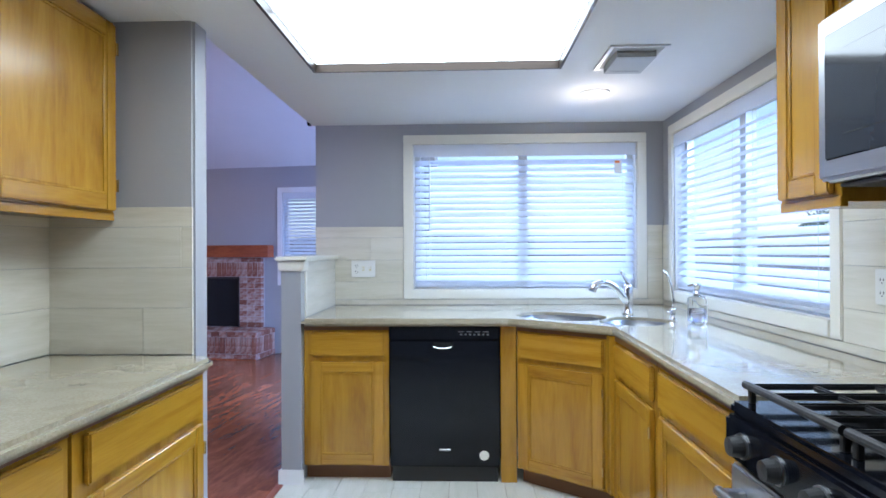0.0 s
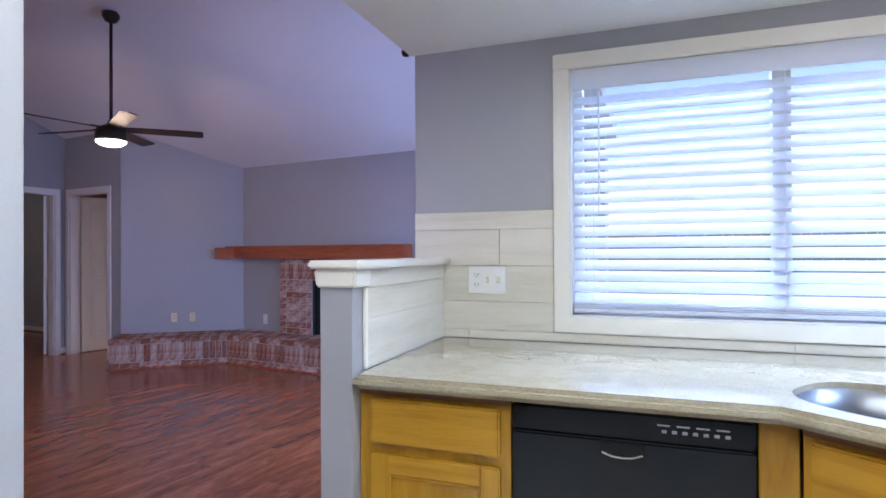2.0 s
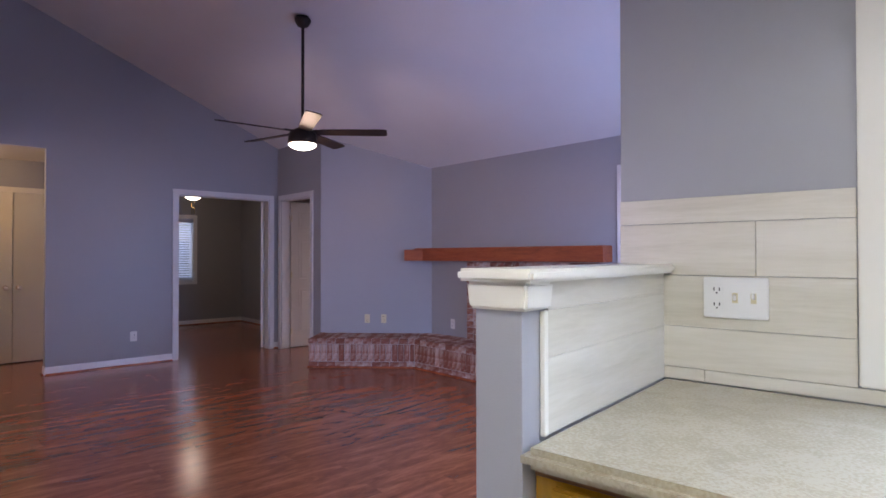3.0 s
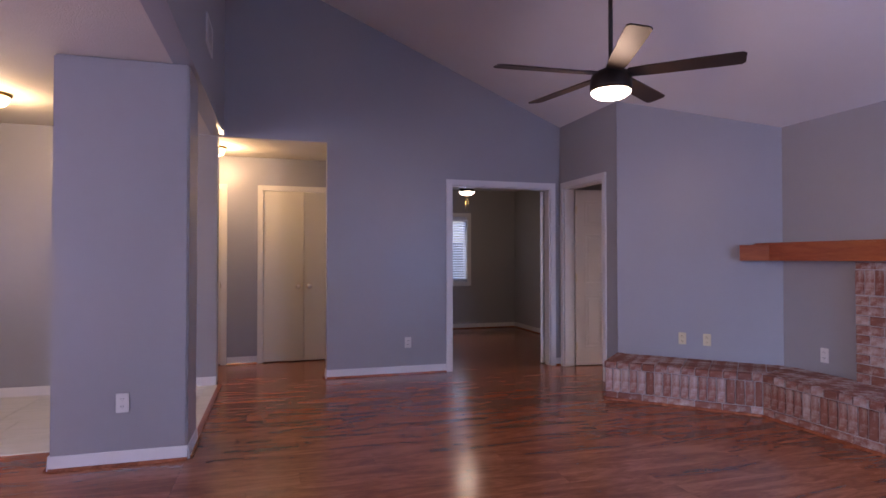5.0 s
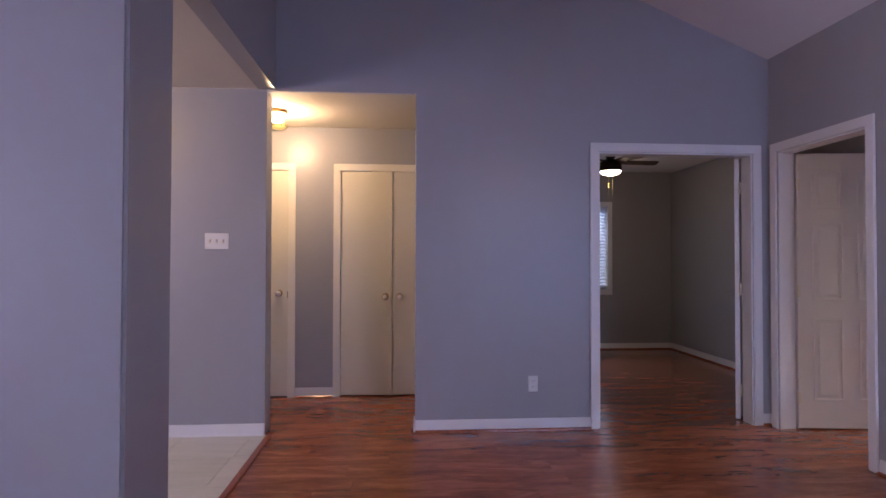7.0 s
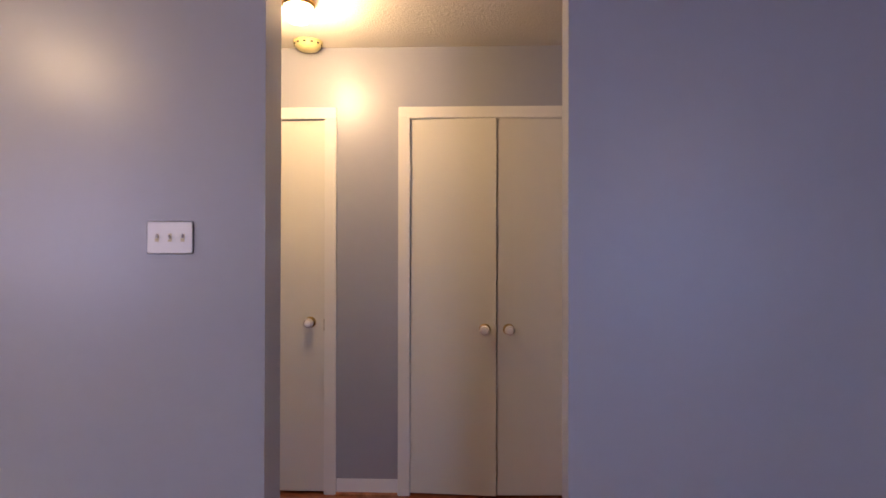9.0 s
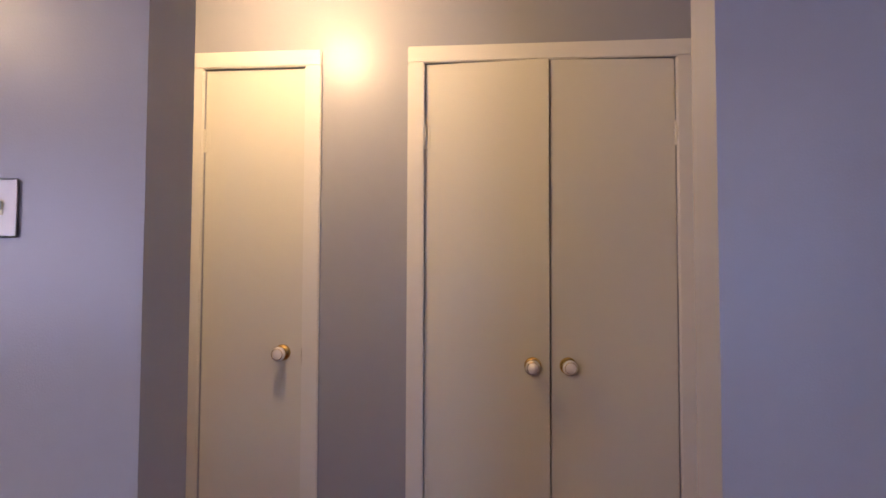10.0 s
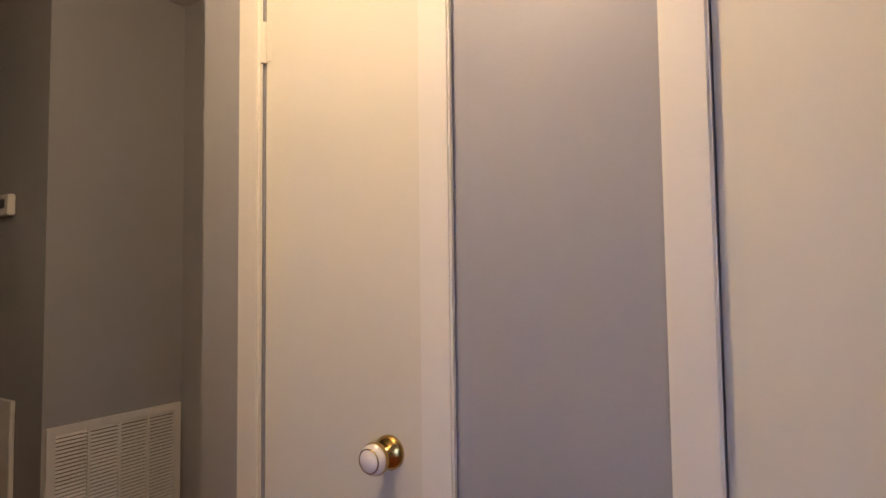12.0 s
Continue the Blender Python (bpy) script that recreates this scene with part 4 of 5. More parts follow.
for a in ((-0.125, -0.105, -0.16, 0.16), (0.105, 0.125, -0.16, 0.16), (-0.105, 0.105, -0.16, -0.14), (-0.105, 0.105, 0.14, 0.16)):
    box(bm, *a, -0.008, -0.001)
part("frame", bevelled(bm, 0.002), TRIM, cv)
part("throat", bbox(-0.104, 0.104, -0.139, 0.139, -0.006, -0.001, 0.0005), VENT_GREY, cv)
bm = bmesh.new()
box(bm, -0.085, 0.085, -0.105, 0.125, -0.036, -0.032)
box(bm, -0.085, -0.081, -0.105, 0.125, -0.032, -0.006)
box(bm, 0.081, 0.085, -0.105, 0.125, -0.032, -0.006)
box(bm, -0.081, 0.081, 0.121, 0.125, -0.032, -0.006)
part("deflector", bm, VENT_GREY, cv)
for i in range(3):
    bm = bmesh.new()
    box(bm, -0.080, 0.080, -0.011, 0.011, -0.0008, 0.0008)
    part("louvre", bm, TRIM, cv, m=pose(0, -0.100 + i * 0.022, -0.020, 50))
for i in range(12):
    part("slot", bbox(-0.064 + i * 0.011, -0.058 + i * 0.011, 0.084, 0.090, -0.0368, -0.0355, 0.0002), DARK, cv)
cam_ = thing("corner_sensor", "small black security sensor at the end of the kitchen ceiling", "sensor", m=KM @ pose(-0.035, -0.02, 2.155))
part("housing", turned([(0, -0.022), (0.014, -0.018), (0.020, -0.004), (0.018, 0.012), (0, 0.018)], 16), BLACK, cam_, smooth=True)


def plate(label, m, w=0.072, h=0.115, kind="outlet", material=PLASTIC, name="wall_outlet", gangs=1):
    p = thing(name, label, "outlet" if kind == "outlet" else "light switch", m=m)
    part("plate", bbox(-w / 2, w / 2, -0.006, -0.0005, -h / 2, h / 2, 0.003, 2), material, p)
    for g in range(gangs):
        cx = (g - (gangs - 1) / 2) * 0.046
        k = kind if isinstance(kind, str) else kind[g]
        if k == "outlet":
            for z in (-0.021, 0.021):
                s = part("socket", bbox(cx - 0.017, cx + 0.017, -0.009, -0.006, z - 0.014, z + 0.014, 0.003, 2), material, p)
                for dx in (-0.007, 0.007):
                    part("slot", bbox(cx + dx - 0.0015, cx + dx + 0.0015, -0.0096, -0.0088, z - 0.002, z + 0.007, 0.0003), DARK, s)
                part("earth_slot", bbox(cx - 0.002, cx + 0.002, -0.0096, -0.0088, z - 0.010, z - 0.006, 0.0003), DARK, s)
        else:
            part("toggle", bbox(cx - 0.004, cx + 0.004, -0.018, -0.006, -0.004, 0.012, 0.002), material, p, m=pose(0, 0, 0, 12 if g % 2 else -10))
            part("toggle_slot", bbox(cx - 0.007, cx + 0.007, -0.0068, -0.006, -0.014, 0.014, 0.0003), IVORY, p)
    return p


plate("white plate with an outlet and two switches on tiled wall", KM @ pose(0.33, -0.012, 1.155), 0.165, 0.115, ("outlet", "switch", "switch"), name="switch_plate", gangs=3)
plate("white outlet plate on the tiled wall beside the stove", KM @ pose(2.346, -2.02, 1.15, 0, 0, -90))
plate("white outlet plate low on the pier", face_east(-4.469, 2.01, 0.37))
plate("white outlet plate low on the blue-grey wall", face_east(-6.599, 4.24, 0.335))
plate("white three-gang light switch plate on the hall wall", face_east(-6.599, 1.993, 1.362), 0.165, 0.115, ("switch", "switch", "switch"), name="switch_plate", gangs=3)
dg = pose(-5.445, 6.05, 0, 0, 0, 45)
plate("yellowed ivory outlet plate on the wall above the hearth", dg @ pose(0.575, 0, 0.50), w=0.066, h=0.108, material=IVORY)
plate("yellowed ivory outlet plate on the wall above the hearth", dg @ pose(0.780, 0, 0.50), w=0.066, h=0.108, material=IVORY)
plate("white outlet plate on the wall beside the fireplace", pose(-4.10, 7.02, 0.47))

# ---- doors ----


def knob_set(parent, m, material=PORCELAIN):
    k = new("knob")
    k.parent = parent
    k.matrix_basis = m
    part("rose", turned([(0, 0), (0.031, 0), (0.031, 0.004), (0.024, 0.010), (0.012, 0.013), (0.011, 0.03), (0, 0.03)], 28, pose(0, 0, 0, 90)), BRASS, k, smooth=True)
    part("porcelain_grip", turned([(0, 0.028), (0.012, 0.028), (0.022, 0.033), (0.027, 0.044), (0.026, 0.054), (0.019, 0.062), (0, 0.065)], 28, pose(0, 0, 0, 90)), material, k, "white porcelain door knob", smooth=True)
    part("ring", turned([(0.0275, 0.040), (0.0285, 0.044), (0.0275, 0.048)], 28, pose(0, 0, 0, 90)), BRASS, k, smooth=True)
    part("front_ring", turned([(0.0195, 0.0615), (0.0215, 0.0612), (0.0212, 0.0590), (0.0190, 0.0605), (0.0195, 0.0615)], 28, pose(0, 0, 0, 90)), BRASS, k, smooth=True)
    return k


def hinges(parent, x, h, zs=(0.22, 1.74)):
    for z in zs:
        hg = part("hinge", tube([(x, -0.006, z - 0.045), (x, -0.006, z + 0.045)], 0.008, 10), DOORP, parent)
        part("hinge_leaf", bbox(x - 0.004, x + 0.022, -0.003, -0.0005, z - 0.043, z + 0.043, 0.001), DOORP, hg)


def flat_door(label, m, w, h=2.021, hinge=0.0, knob_x=None, knob_z=0.91):
    d = thing("closet_door", label, "door", "", m)
    part("leaf", bbox(0, w, 0.0, 0.034, 0, h, 0.002, 2), DOORP, d)
    hinges(d, hinge, h)
    if knob_x is not None:
        knob_set(d, pose(knob_x, 0, knob_z))
    return d


flat_door("narrow closed cream linen closet door, white knob on brass rose", face_east(-7.7015, 1.867, 0.012), 0.403, hinge=-0.002, knob_x=0.326, knob_z=0.918)
d = bpy.data.objects["closet_door"]
part("latch_plate", bbox(0.399, 0.405, -0.002, 0.006, 0.875, 0.935, 0.0005), BRASS, d)
flat_door("closed flush cream double closet door leaf with a white knob", face_east(-7.7015, 2.739, 0.012) @ pose(0, 0, 0, 0, 0, -3.4), 0.464, hinge=-0.002, knob_x=0.402, knob_z=0.888)
flat_door("closed flush cream closet door leaf with hinges by the hall end", face_east(-7.7015, 3.663, 0.012) @ pose(0, 0, 0, 0, 0, 2.3) @ pose(-0.457, 0, 0), 0.457, hinge=0.459, knob_x=0.062, knob_z=0.888)


def panel_door(label, m, w, h=2.01, cols=2):
    """A moulded panel door; both faces carry raised panels."""
    d = thing("panel_door", label, "door", "", m)
    part("leaf", bbox(0, w, 0.0, 0.034, 0, h, 0.002), TRIM, d)
    rows = ((0.20, 0.80), (0.93, 1.50), (1.60, 1.88))
    margin = 0.11 if w > 0.65 else 0.09
    pw = (w - margin * (cols + 1)) / cols
    for side in (-1, 1):
        for z0, z1 in rows:
            for c in range(cols):
                x0 = margin + c * (pw + margin)
                y = (-0.006, 0.0) if side < 0 else (0.034, 0.040)
                bm = bmesh.new()
                for a, b, e, f in ((x0, x0 + pw, z0, z0 + 0.016), (x0, x0 + pw, z1 - 0.016, z1), (x0, x0 + 0.016, z0 + 0.016, z1 - 0.016), (x0 + pw - 0.016, x0 + pw, z0 + 0.016, z1 - 0.016)):
                    box(bm, a, b, y[0], y[1], e, f)
                pn_ = part("panel", bevelled(bm, 0.002), TRIM, d)
                part("raised_field", bbox(x0 + 0.04, x0 + pw - 0.04, y[0], y[1], z0 + 0.04, z1 - 0.04, 0.005), TRIM, pn_)
    hinges(d, -0.002, h, (0.22, 1.0, 1.78))
    for side, y in ((0, 0.0), (180, 0.034)):
        knob_set(d, pose(w - 0.07, y, 0.93, 0, 0, side), BRASS)
    return d


panel_door("open cream-painted six-panel bedroom door", pose(-6.475, 6.18, 0.01, 0, 0, 84), 0.76)
panel_door("open cream-painted panel leaf of the bedroom double door", pose(-6.73, 5.895, 0.01, 0, 0, 140), 0.58, cols=1)
panel_door("open cream-painted panel leaf of the bedroom double door", pose(-6.725, 4.725, 0.01, 0, 0, 183), 0.58, cols=1)
panel_door("open pale painted bath door beyond the hall", pose(-8.475, 0.885, 0.01, 0, 0, 172), 0.72)

# ---- hearth and fireplace, brick by brick further down ----


hearth = thing("hearth", "raised whitewashed red brick hearth turning the corner by the fireplace", "hearth")
core = [(-5.435, 6.045), (-5.07, 5.688), (-4.221, 6.537), (-1.992, 6.537), (-1.992, 7.014), (-4.468, 7.014)]
for shoe_m, shoe_l in ((pose(-5.432, 6.03, 0, 0, 0, -45), 0.50), (pose(-5.07, 5.67, 0, 0, 0, 45), 1.209), (pose(-4.215, 6.525, 0), 2.235)):
    structure("shoe_moulding", quarter(shoe_l, 0.004), FLOOR, shoe_m)
part("mortar_bed", prism(core, 0.002, 0.322), MORTAR, hearth)
fire = thing("fireplace", "red brick fireplace surround, white mortar smears, black firebox", "fireplace")
bm = bmesh.new()
FX0, FX1, FY, FZ = -3.79, -2.12, 6.935, 1.205
box(bm, FX0 + 0.006, -3.304, FY + 0.008, 7.019, 0.33, FZ)
box(bm, -2.426, FX1 - 0.006, FY + 0.008, 7.019, 0.33, FZ)
box(bm, -3.304, -2.426, FY + 0.008, 7.019, 0.964, FZ)
part("mortar_face", bm, MORTAR, fire)
bm = bmesh.new()
box(bm, -3.36, -3.30, 7.0, 7.55, 0.325, 1.05)
box(bm, -2.43, -2.37, 7.0, 7.55, 0.325, 1.05)
box(bm, -3.36, -2.37, 7.55, 7.60, 0.30, 1.05)
box(bm, -3.30, -2.43, 7.0, 7.55, 0.27, 0.325)
box(bm, -3.30, -2.43, 7.0, 7.55, 0.97, 1.05)
part("firebox", bm, SOOT, fire)
bm = bmesh.new()
for a in ((-3.30, -3.275, 0.33, 0.96), (-2.455, -2.43, 0.33, 0.96), (-3.275, -2.455, 0.935, 0.96)):
    box(bm, a[0], a[1], 6.955, 6.975, a[2], a[3])
part("metal_surround", bevelled(bm, 0.002), BLACK_MATTE, fire)
part("mesh_screen", bbox(-3.275, -2.455, 6.985, 6.990, 0.335, 0.935, 0.001), SOOT, fire)

mantel = thing("mantel_shelf", "red-brown stained solid wood mantel beam above the brick fireplace", "mantel")
part("beam", prism([(-4.63, 6.86), (-2.0, 6.86), (-2.0, 7.018), (-4.475, 7.018)], 1.212, 1.352), MANTEL, mantel)
part("top_board", prism([(-4.62, 6.868), (-2.008, 6.868), (-2.008, 7.018), (-4.477, 7.018)], 1.3525, 1.362), MANTEL, mantel)
part("return_beam", prism([(-4.700, 6.793), (-4.635, 6.862), (-4.477, 7.017), (-4.487, 7.014), (-4.712, 6.789)], 1.212, 1.345), MANTEL, mantel)
part("return_block", bevelled(bbox(-0.330, -0.012, -0.115, -0.002, 1.212, 1.345, 0.001), 0.003), MANTEL, mantel, m=pose(-4.465, 7.018, 0, 0, 0, 45))

# ---- ceiling fans ----


def ceiling_fan(label, m, drop, n, first, length, width, glow_mat, blade_mat=BLADE, chains=False, lens=0.115):
    """The origin is the middle of the motor; the rod rises by drop."""
    f = thing("ceiling_fan", label, "ceiling fan", m=m)
    part("rod", tube([(0, 0, 0.06), (0, 0, drop - 0.03)], 0.013, 12), BRONZE, f, smooth=True)
    part("canopy", turned([(0, drop), (0.07, drop), (0.068, drop - 0.03), (0.045, drop - 0.07), (0.014, drop - 0.085), (0, drop - 0.085)], 28), BRONZE, f, smooth=True)
    part("motor", turned([(0, 0.095), (0.022, 0.095), (0.028, 0.07), (0.055, 0.055), (0.105, 0.030), (0.118, 0.0), (0.122, -0.05), (0.118, -0.075), (0, -0.075)], 36), BRONZE, f, smooth=True)
    part("lens", turned([(lens, -0.076), (lens * 0.97, -0.090), (lens * 0.72, -0.110), (lens * 0.35, -0.122), (0, -0.125)], 32), glow_mat, f, "lit frosted glass lens", smooth=True)
    bm = bmesh.new()
    prof = [(0.10, width * 0.36), (0.20, width * 0.44), (length * 0.8, width * 0.5), (length - 0.02, width * 0.5), (length, width * 0.36)]
    rows = []
    for x, hw in prof:
        rows.append([bm.verts.new((x, s * hw, z)) for s in (-1, 1) for z in (-0.004, 0.004)])
    for a, b in zip(rows, rows[1:]):
        for i, j in ((0, 1), (1, 3), (3, 2), (2, 0)):
            bm.faces.new((a[i], a[j], b[j], b[i]))
    bm.faces.new((rows[0][0], rows[0][2], rows[0][3], rows[0][1]))
    bm.faces.new((rows[-1][0], rows[-1][1], rows[-1][3], rows[-1][2]))
    bmesh.ops.recalc_face_normals(bm, faces=bm.faces)
    bl = mesh_of("blade", bm, blade_mat)
    bm = bmesh.new()
    box(bm, 0.06, 0.16, -0.02, 0.02, 0.004, 0.012)
    ir = mesh_of("blade_iron", bevelled(bm, 0.002), BRONZE)
    for i in range(n):
        b = new("blade", bl)
        b.parent = f
        b.matrix_basis = pose(0, 0, 0.026, 0, 0, first + i * 360 / n) @ pose(0, 0, 0, -11)
        k = new("blade_iron", ir)
        k.parent = b
    if chains:
        for dx in (-0.06, 0.06):
            part("pull_chain", tube([(dx, 0, -0.07), (dx, 0, -0.36)], 0.0025, 6), BRASS, f)
    return f


ceiling_fan("black five-bladed ceiling fan with a lit lens on a long rod", pose(-3.58, 4.78, 2.292),
            EAVE + SLOPE * 1.27 - 2.292, 5, 194, 0.71, 0.125, BULB)
ceiling_fan("dark five-bladed bedroom ceiling fan with a lit bowl and pull chains", pose(-8.70, 5.62, 2.30), 0.14, 5, 20, 0.55, 0.12, BULB, chains=True)

# ---- hall and entry fittings ----


def flush_lamp(label, m, r=0.11):
    f = thing("flush_lamp", label, "ceiling light", m=m)
    part("pan", turned([(0, 0), (r, 0), (r, -0.015), (r * 0.9, -0.022), (0, -0.022)], 32), BRASS, f, smooth=True)
    part("shade", turned([(r * 0.86, -0.022), (r * 0.84, -0.05), (r * 0.6, -0.085), (0, -0.10)], 32), BULB_WARM, f, "lit frosted glass bowl", smooth=True)
    return f


flush_lamp("small lit brass-rimmed glass ceiling light in the hall", pose(-7.13, 2.29, 2.426), 0.075)
flush_lamp("small lit brass-rimmed glass ceiling light in the entry", pose(-5.55, 0.90, 2.441))
sd = thing("smoke_detector", "yellowed round smoke detector on the hall ceiling", "smoke detector", m=pose(-7.61, 2.20, 2.426))
part("base", turned([(0, 0), (0.078, 0), (0.078, -0.010), (0, -0.010)], 32), DET, sd, smooth=False)
part("cover", turned([(0.072, -0.010), (0.070, -0.022), (0.052, -0.040), (0.030, -0.046), (0, -0.047)], 32), DET, sd, smooth=True)
for i in range(12):
    part("slot", bbox(0.0695, 0.0735, -0.006, 0.006, -0.021, -0.013, 0.0005), DARK, sd, m=pose(0, 0, 0, 0, 0, i * 30))

th = thing("thermostat", "small white thermostat on the hall wall", "thermostat", m=face_east(-7.829, 0.33, 1.53))
part("case", bbox(-0.06, 0.06, -0.025, -0.001, -0.04, 0.04, 0.004, 2), PLASTIC, th)
part("screen", bbox(-0.03, 0.03, -0.027, -0.025, -0.012, 0.022, 0.001), DARKGLASS, th)


def louvred(name, label, m, w, h, n, cat, bars=0):
    g = thing(name, label, cat, m=m)
    bm = bmesh.new()
    f = 0.028
    box(bm, 0, w, -0.014, -0.001, 0, f)
    box(bm, 0, w, -0.014, -0.001, h - f, h)
    box(bm, 0, f, -0.014, -0.001, f, h - f)
    box(bm, w - f, w, -0.014, -0.001, f, h - f)
    for i in range(bars):
        x = f + (w - 2 * f) * (i + 1) / (bars + 1)
        box(bm, x - 0.005, x + 0.005, -0.013, -0.002, f, h - f)
    part("grille_frame", bm, TRIM, g)
    # Black sheet gives the darkness of an unlit duct as flat colour.
    part("duct_shade_sheet", bbox(f, w - f, -0.003, -0.0015, f, h - f, 0.0003), DARK, g)
    bm = bmesh.new()
    box(bm, f, w - f, -0.006, 0.006, -0.0008, 0.0008)
    me = mesh_of("louvre", bm, TRIM)
    for i in range(n):
        s = new("louvre", me)
        s.parent = g
        s.matrix_basis = pose(0, -0.0085, f + (h - 2 * f) * (i + 0.5) / n, 40)
    return g


louvred("return_air_grille", "white stamped metal return air grille low on the hall wall", pose(-7.84, 0.62, 0.12, 0, 0, 180), 0.50, 0.62, 42, "vent", 3)
louvred("supply_register", "white metal supply register high on the upper wall", pose(-5.05, 2.39, 2.80, 0, 0, 180), 0.36, 0.22, 9, "vent")
ap = thing("access_panel", "framed white panel low on the hall wall", "access panel", m=face_east(-7.829, 0.0, 0.15))
part("board", bbox(0.04, 0.39, -0.010, -0.001, 0.04, 0.63, 0.002), TRIM, ap)
bm = bmesh.new()
for a in ((0, 0.43, 0, 0.04), (0, 0.43, 0.63, 0.67), (0, 0.04, 0.04, 0.63), (0.39, 0.43, 0.04, 0.63)):
    box(bm, a[0], a[1], -0.018, -0.001, a[2], a[3])
part("rim", bevelled(bm, 0.003), TRIM, ap)

# ---- garden seen through the blinds ----
structure("ground", bbox(-90, 90, 4.4 + 4.5, 120, -0.35, -0.25, 0.01), GRASS)
structure("ground_east", bbox(3.6, 90, -90, 8.9, -0.35, -0.25, 0.01), GRASS)
structure("ground_west", bbox(-90, -10.5, -90, 8.9, -0.35, -0.25, 0.01), GRASS)


def fence(m, n, label):
    f = thing("fence", label, "fence", m=m)
    bm = bmesh.new()
    box(bm, 0, 0.140, 0, 0.018, -0.22, 1.62)
    me = mesh_of("board", bevelled(bm, 0.004), FENCE)
    rnd = random.Random(n)
    for i in range(n):
        b = new("board", me)
        b.parent = f
        b.matrix_basis = pose(i * 0.148, rnd.uniform(-0.004, 0.004), rnd.uniform(-0.01, 0.02))
    for z in (0.1, 1.3):
        part("rail", bbox(0, n * 0.148, 0.02, 0.06, z, z + 0.09, 0.003), FENCE, f)
    return f


fence(pose(-9.0, 13.2, 0), 130, "weathered grey board fence at the end of the garden")
fence(pose(7.4, 13.2, 0, 0, 0, -90), 110, "weathered grey board fence along the side of the garden")
fence(pose(-13.5, -1.0, 0, 0, 0, 90), 70, "weathered grey board fence by the bedroom window")


def tree(x, y, h, seed, label):
    t = thing("tree", label, "tree", "garden trees", pose(x, y, -0.25))
    rnd = random.Random(seed)
    tr = part("trunk", tube([(0, 0, 0), (0.05, 0.02, h * 0.25), (0.0, 0.06, h * 0.5), (0.1, 0.0, h * 0.8)], [0.16, 0.12, 0.09, 0.03], 10), BARK, t)
    bm = bmesh.new()
    for i in range(9):
        a, z = rnd.uniform(0, 6.28), h * rnd.uniform(0.3, 0.7)
        r = h * rnd.uniform(0.18, 0.34)
        b2 = tube([(0, 0, z), (r * 0.5 * math.cos(a), r * 0.5 * math.sin(a), z + r * 0.35), (r * math.cos(a), r * math.sin(a), z + r * 0.8)], [0.05, 0.03, 0.01], 6)
        me = bpy.data.meshes.new("limb")
        b2.to_mesh(me)
        b2.free()
        bm.from_mesh(me)
        bpy.data.meshes.remove(me)
    part("limbs", bm, BARK, tr)
    vs, fs = [], []
    clumps = [(rnd.gauss(0, h * 0.16), rnd.gauss(0, h * 0.16), h * rnd.uniform(0.38, 1.0), h * rnd.uniform(0.06, 0.13)) for _ in range(26)]
    for cx, cy, cz, cr in clumps:
        for _ in range(170):
            p = Vector((rnd.gauss(0, 1), rnd.gauss(0, 1), rnd.gauss(0, 0.8)))
            p = p.normalized() * cr * rnd.uniform(0.4, 1.15) + Vector((cx, cy, cz))
            d1 = Vector((rnd.uniform(-1, 1), rnd.uniform(-1, 1), rnd.uniform(-1, 1))).normalized()
            d2 = d1.cross(Vector((rnd.uniform(-1, 1), rnd.uniform(-1, 1), 0.3))).normalized()
            s = rnd.uniform(0.04, 0.08)
            k = len(vs)
            vs += [p - d1 * s, p + d2 * s * 0.5, p + d1 * s, p - d2 * s * 0.5]
            fs.append((k, k + 1, k + 2, k + 3))
    me = bpy.data.meshes.new("crown")
    me.from_pydata([tuple(v) for v in vs], [], fs)
    me.materials.append(LEAF)
    cr = new("crown", me)
    cr.parent = t
    tagged(cr, kind="stuff")


tree(10.4, 19.6, 4.0, 8, "tall leafy tree beyond the back fence")
tree(15.0, -4.2, 4.6, 11, "leafy tree beyond the side fence")
tree(-16.2, 0.5, 4.6, 17, "leafy tree beyond the bedroom fence")

# ---- laid floors, wall tiles and bricks ----


def lay_planks(parent, x0, x1, y0, y1, seed):
    """Laminate planks 0.193 x 1.21 m running north, cut to a room, joints staggered."""
    rnd = random.Random(seed)
    W2, L2 = 0.193, 1.21
    made = {}
    x = math.floor(x0 / W2) * W2
    while x < x1:
        a, b = max(x, x0) + 0.0003, min(x + W2, x1) - 0.0003
        y = y0 - rnd.uniform(0.1, L2 - 0.1)
        while y < y1 and b - a > 0.004:
            e, f = max(y, y0) + 0.0003, min(y + L2, y1) - 0.0003
            if f - e > 0.01:
                key = (round(b - a, 3), round(f - e, 3))
                if key not in made:
                    made[key] = mesh_of("plank", prism([(0, 0), (b - a, 0), (b - a, f - e), (0, f - e)], -0.012, 0.0), FLOOR)
                ob = new("plank", made[key])
                ob.parent = parent
                ob.matrix_basis = pose(a, e, 0)
            y += L2
        x += W2


fl = new("floor")
tagged(fl, "glossy red-brown laminate plank floor", kind="structure")
lay_planks(fl, -6.6, 0.35, 2.36, 7.0, 1)
lay_planks(fl, -4.85, -0.45, -1.0, 2.359, 2)
lay_planks(fl, -7.82, -6.6005, 2.28, 3.90, 3)
lay_planks(fl, -8.47, -6.6005, -1.0, 2.279, 4)
lay_planks(fl, -10.15, -6.6005, 4.14, 7.03, 5)
lay_planks(fl, -6.6, -4.5, 7.001, 8.7, 6)
structure("floor_bath", bbox(-10.0, -8.471, -0.6, 2.2, -0.015, 0.0, 0.001), TILE_FLOOR)
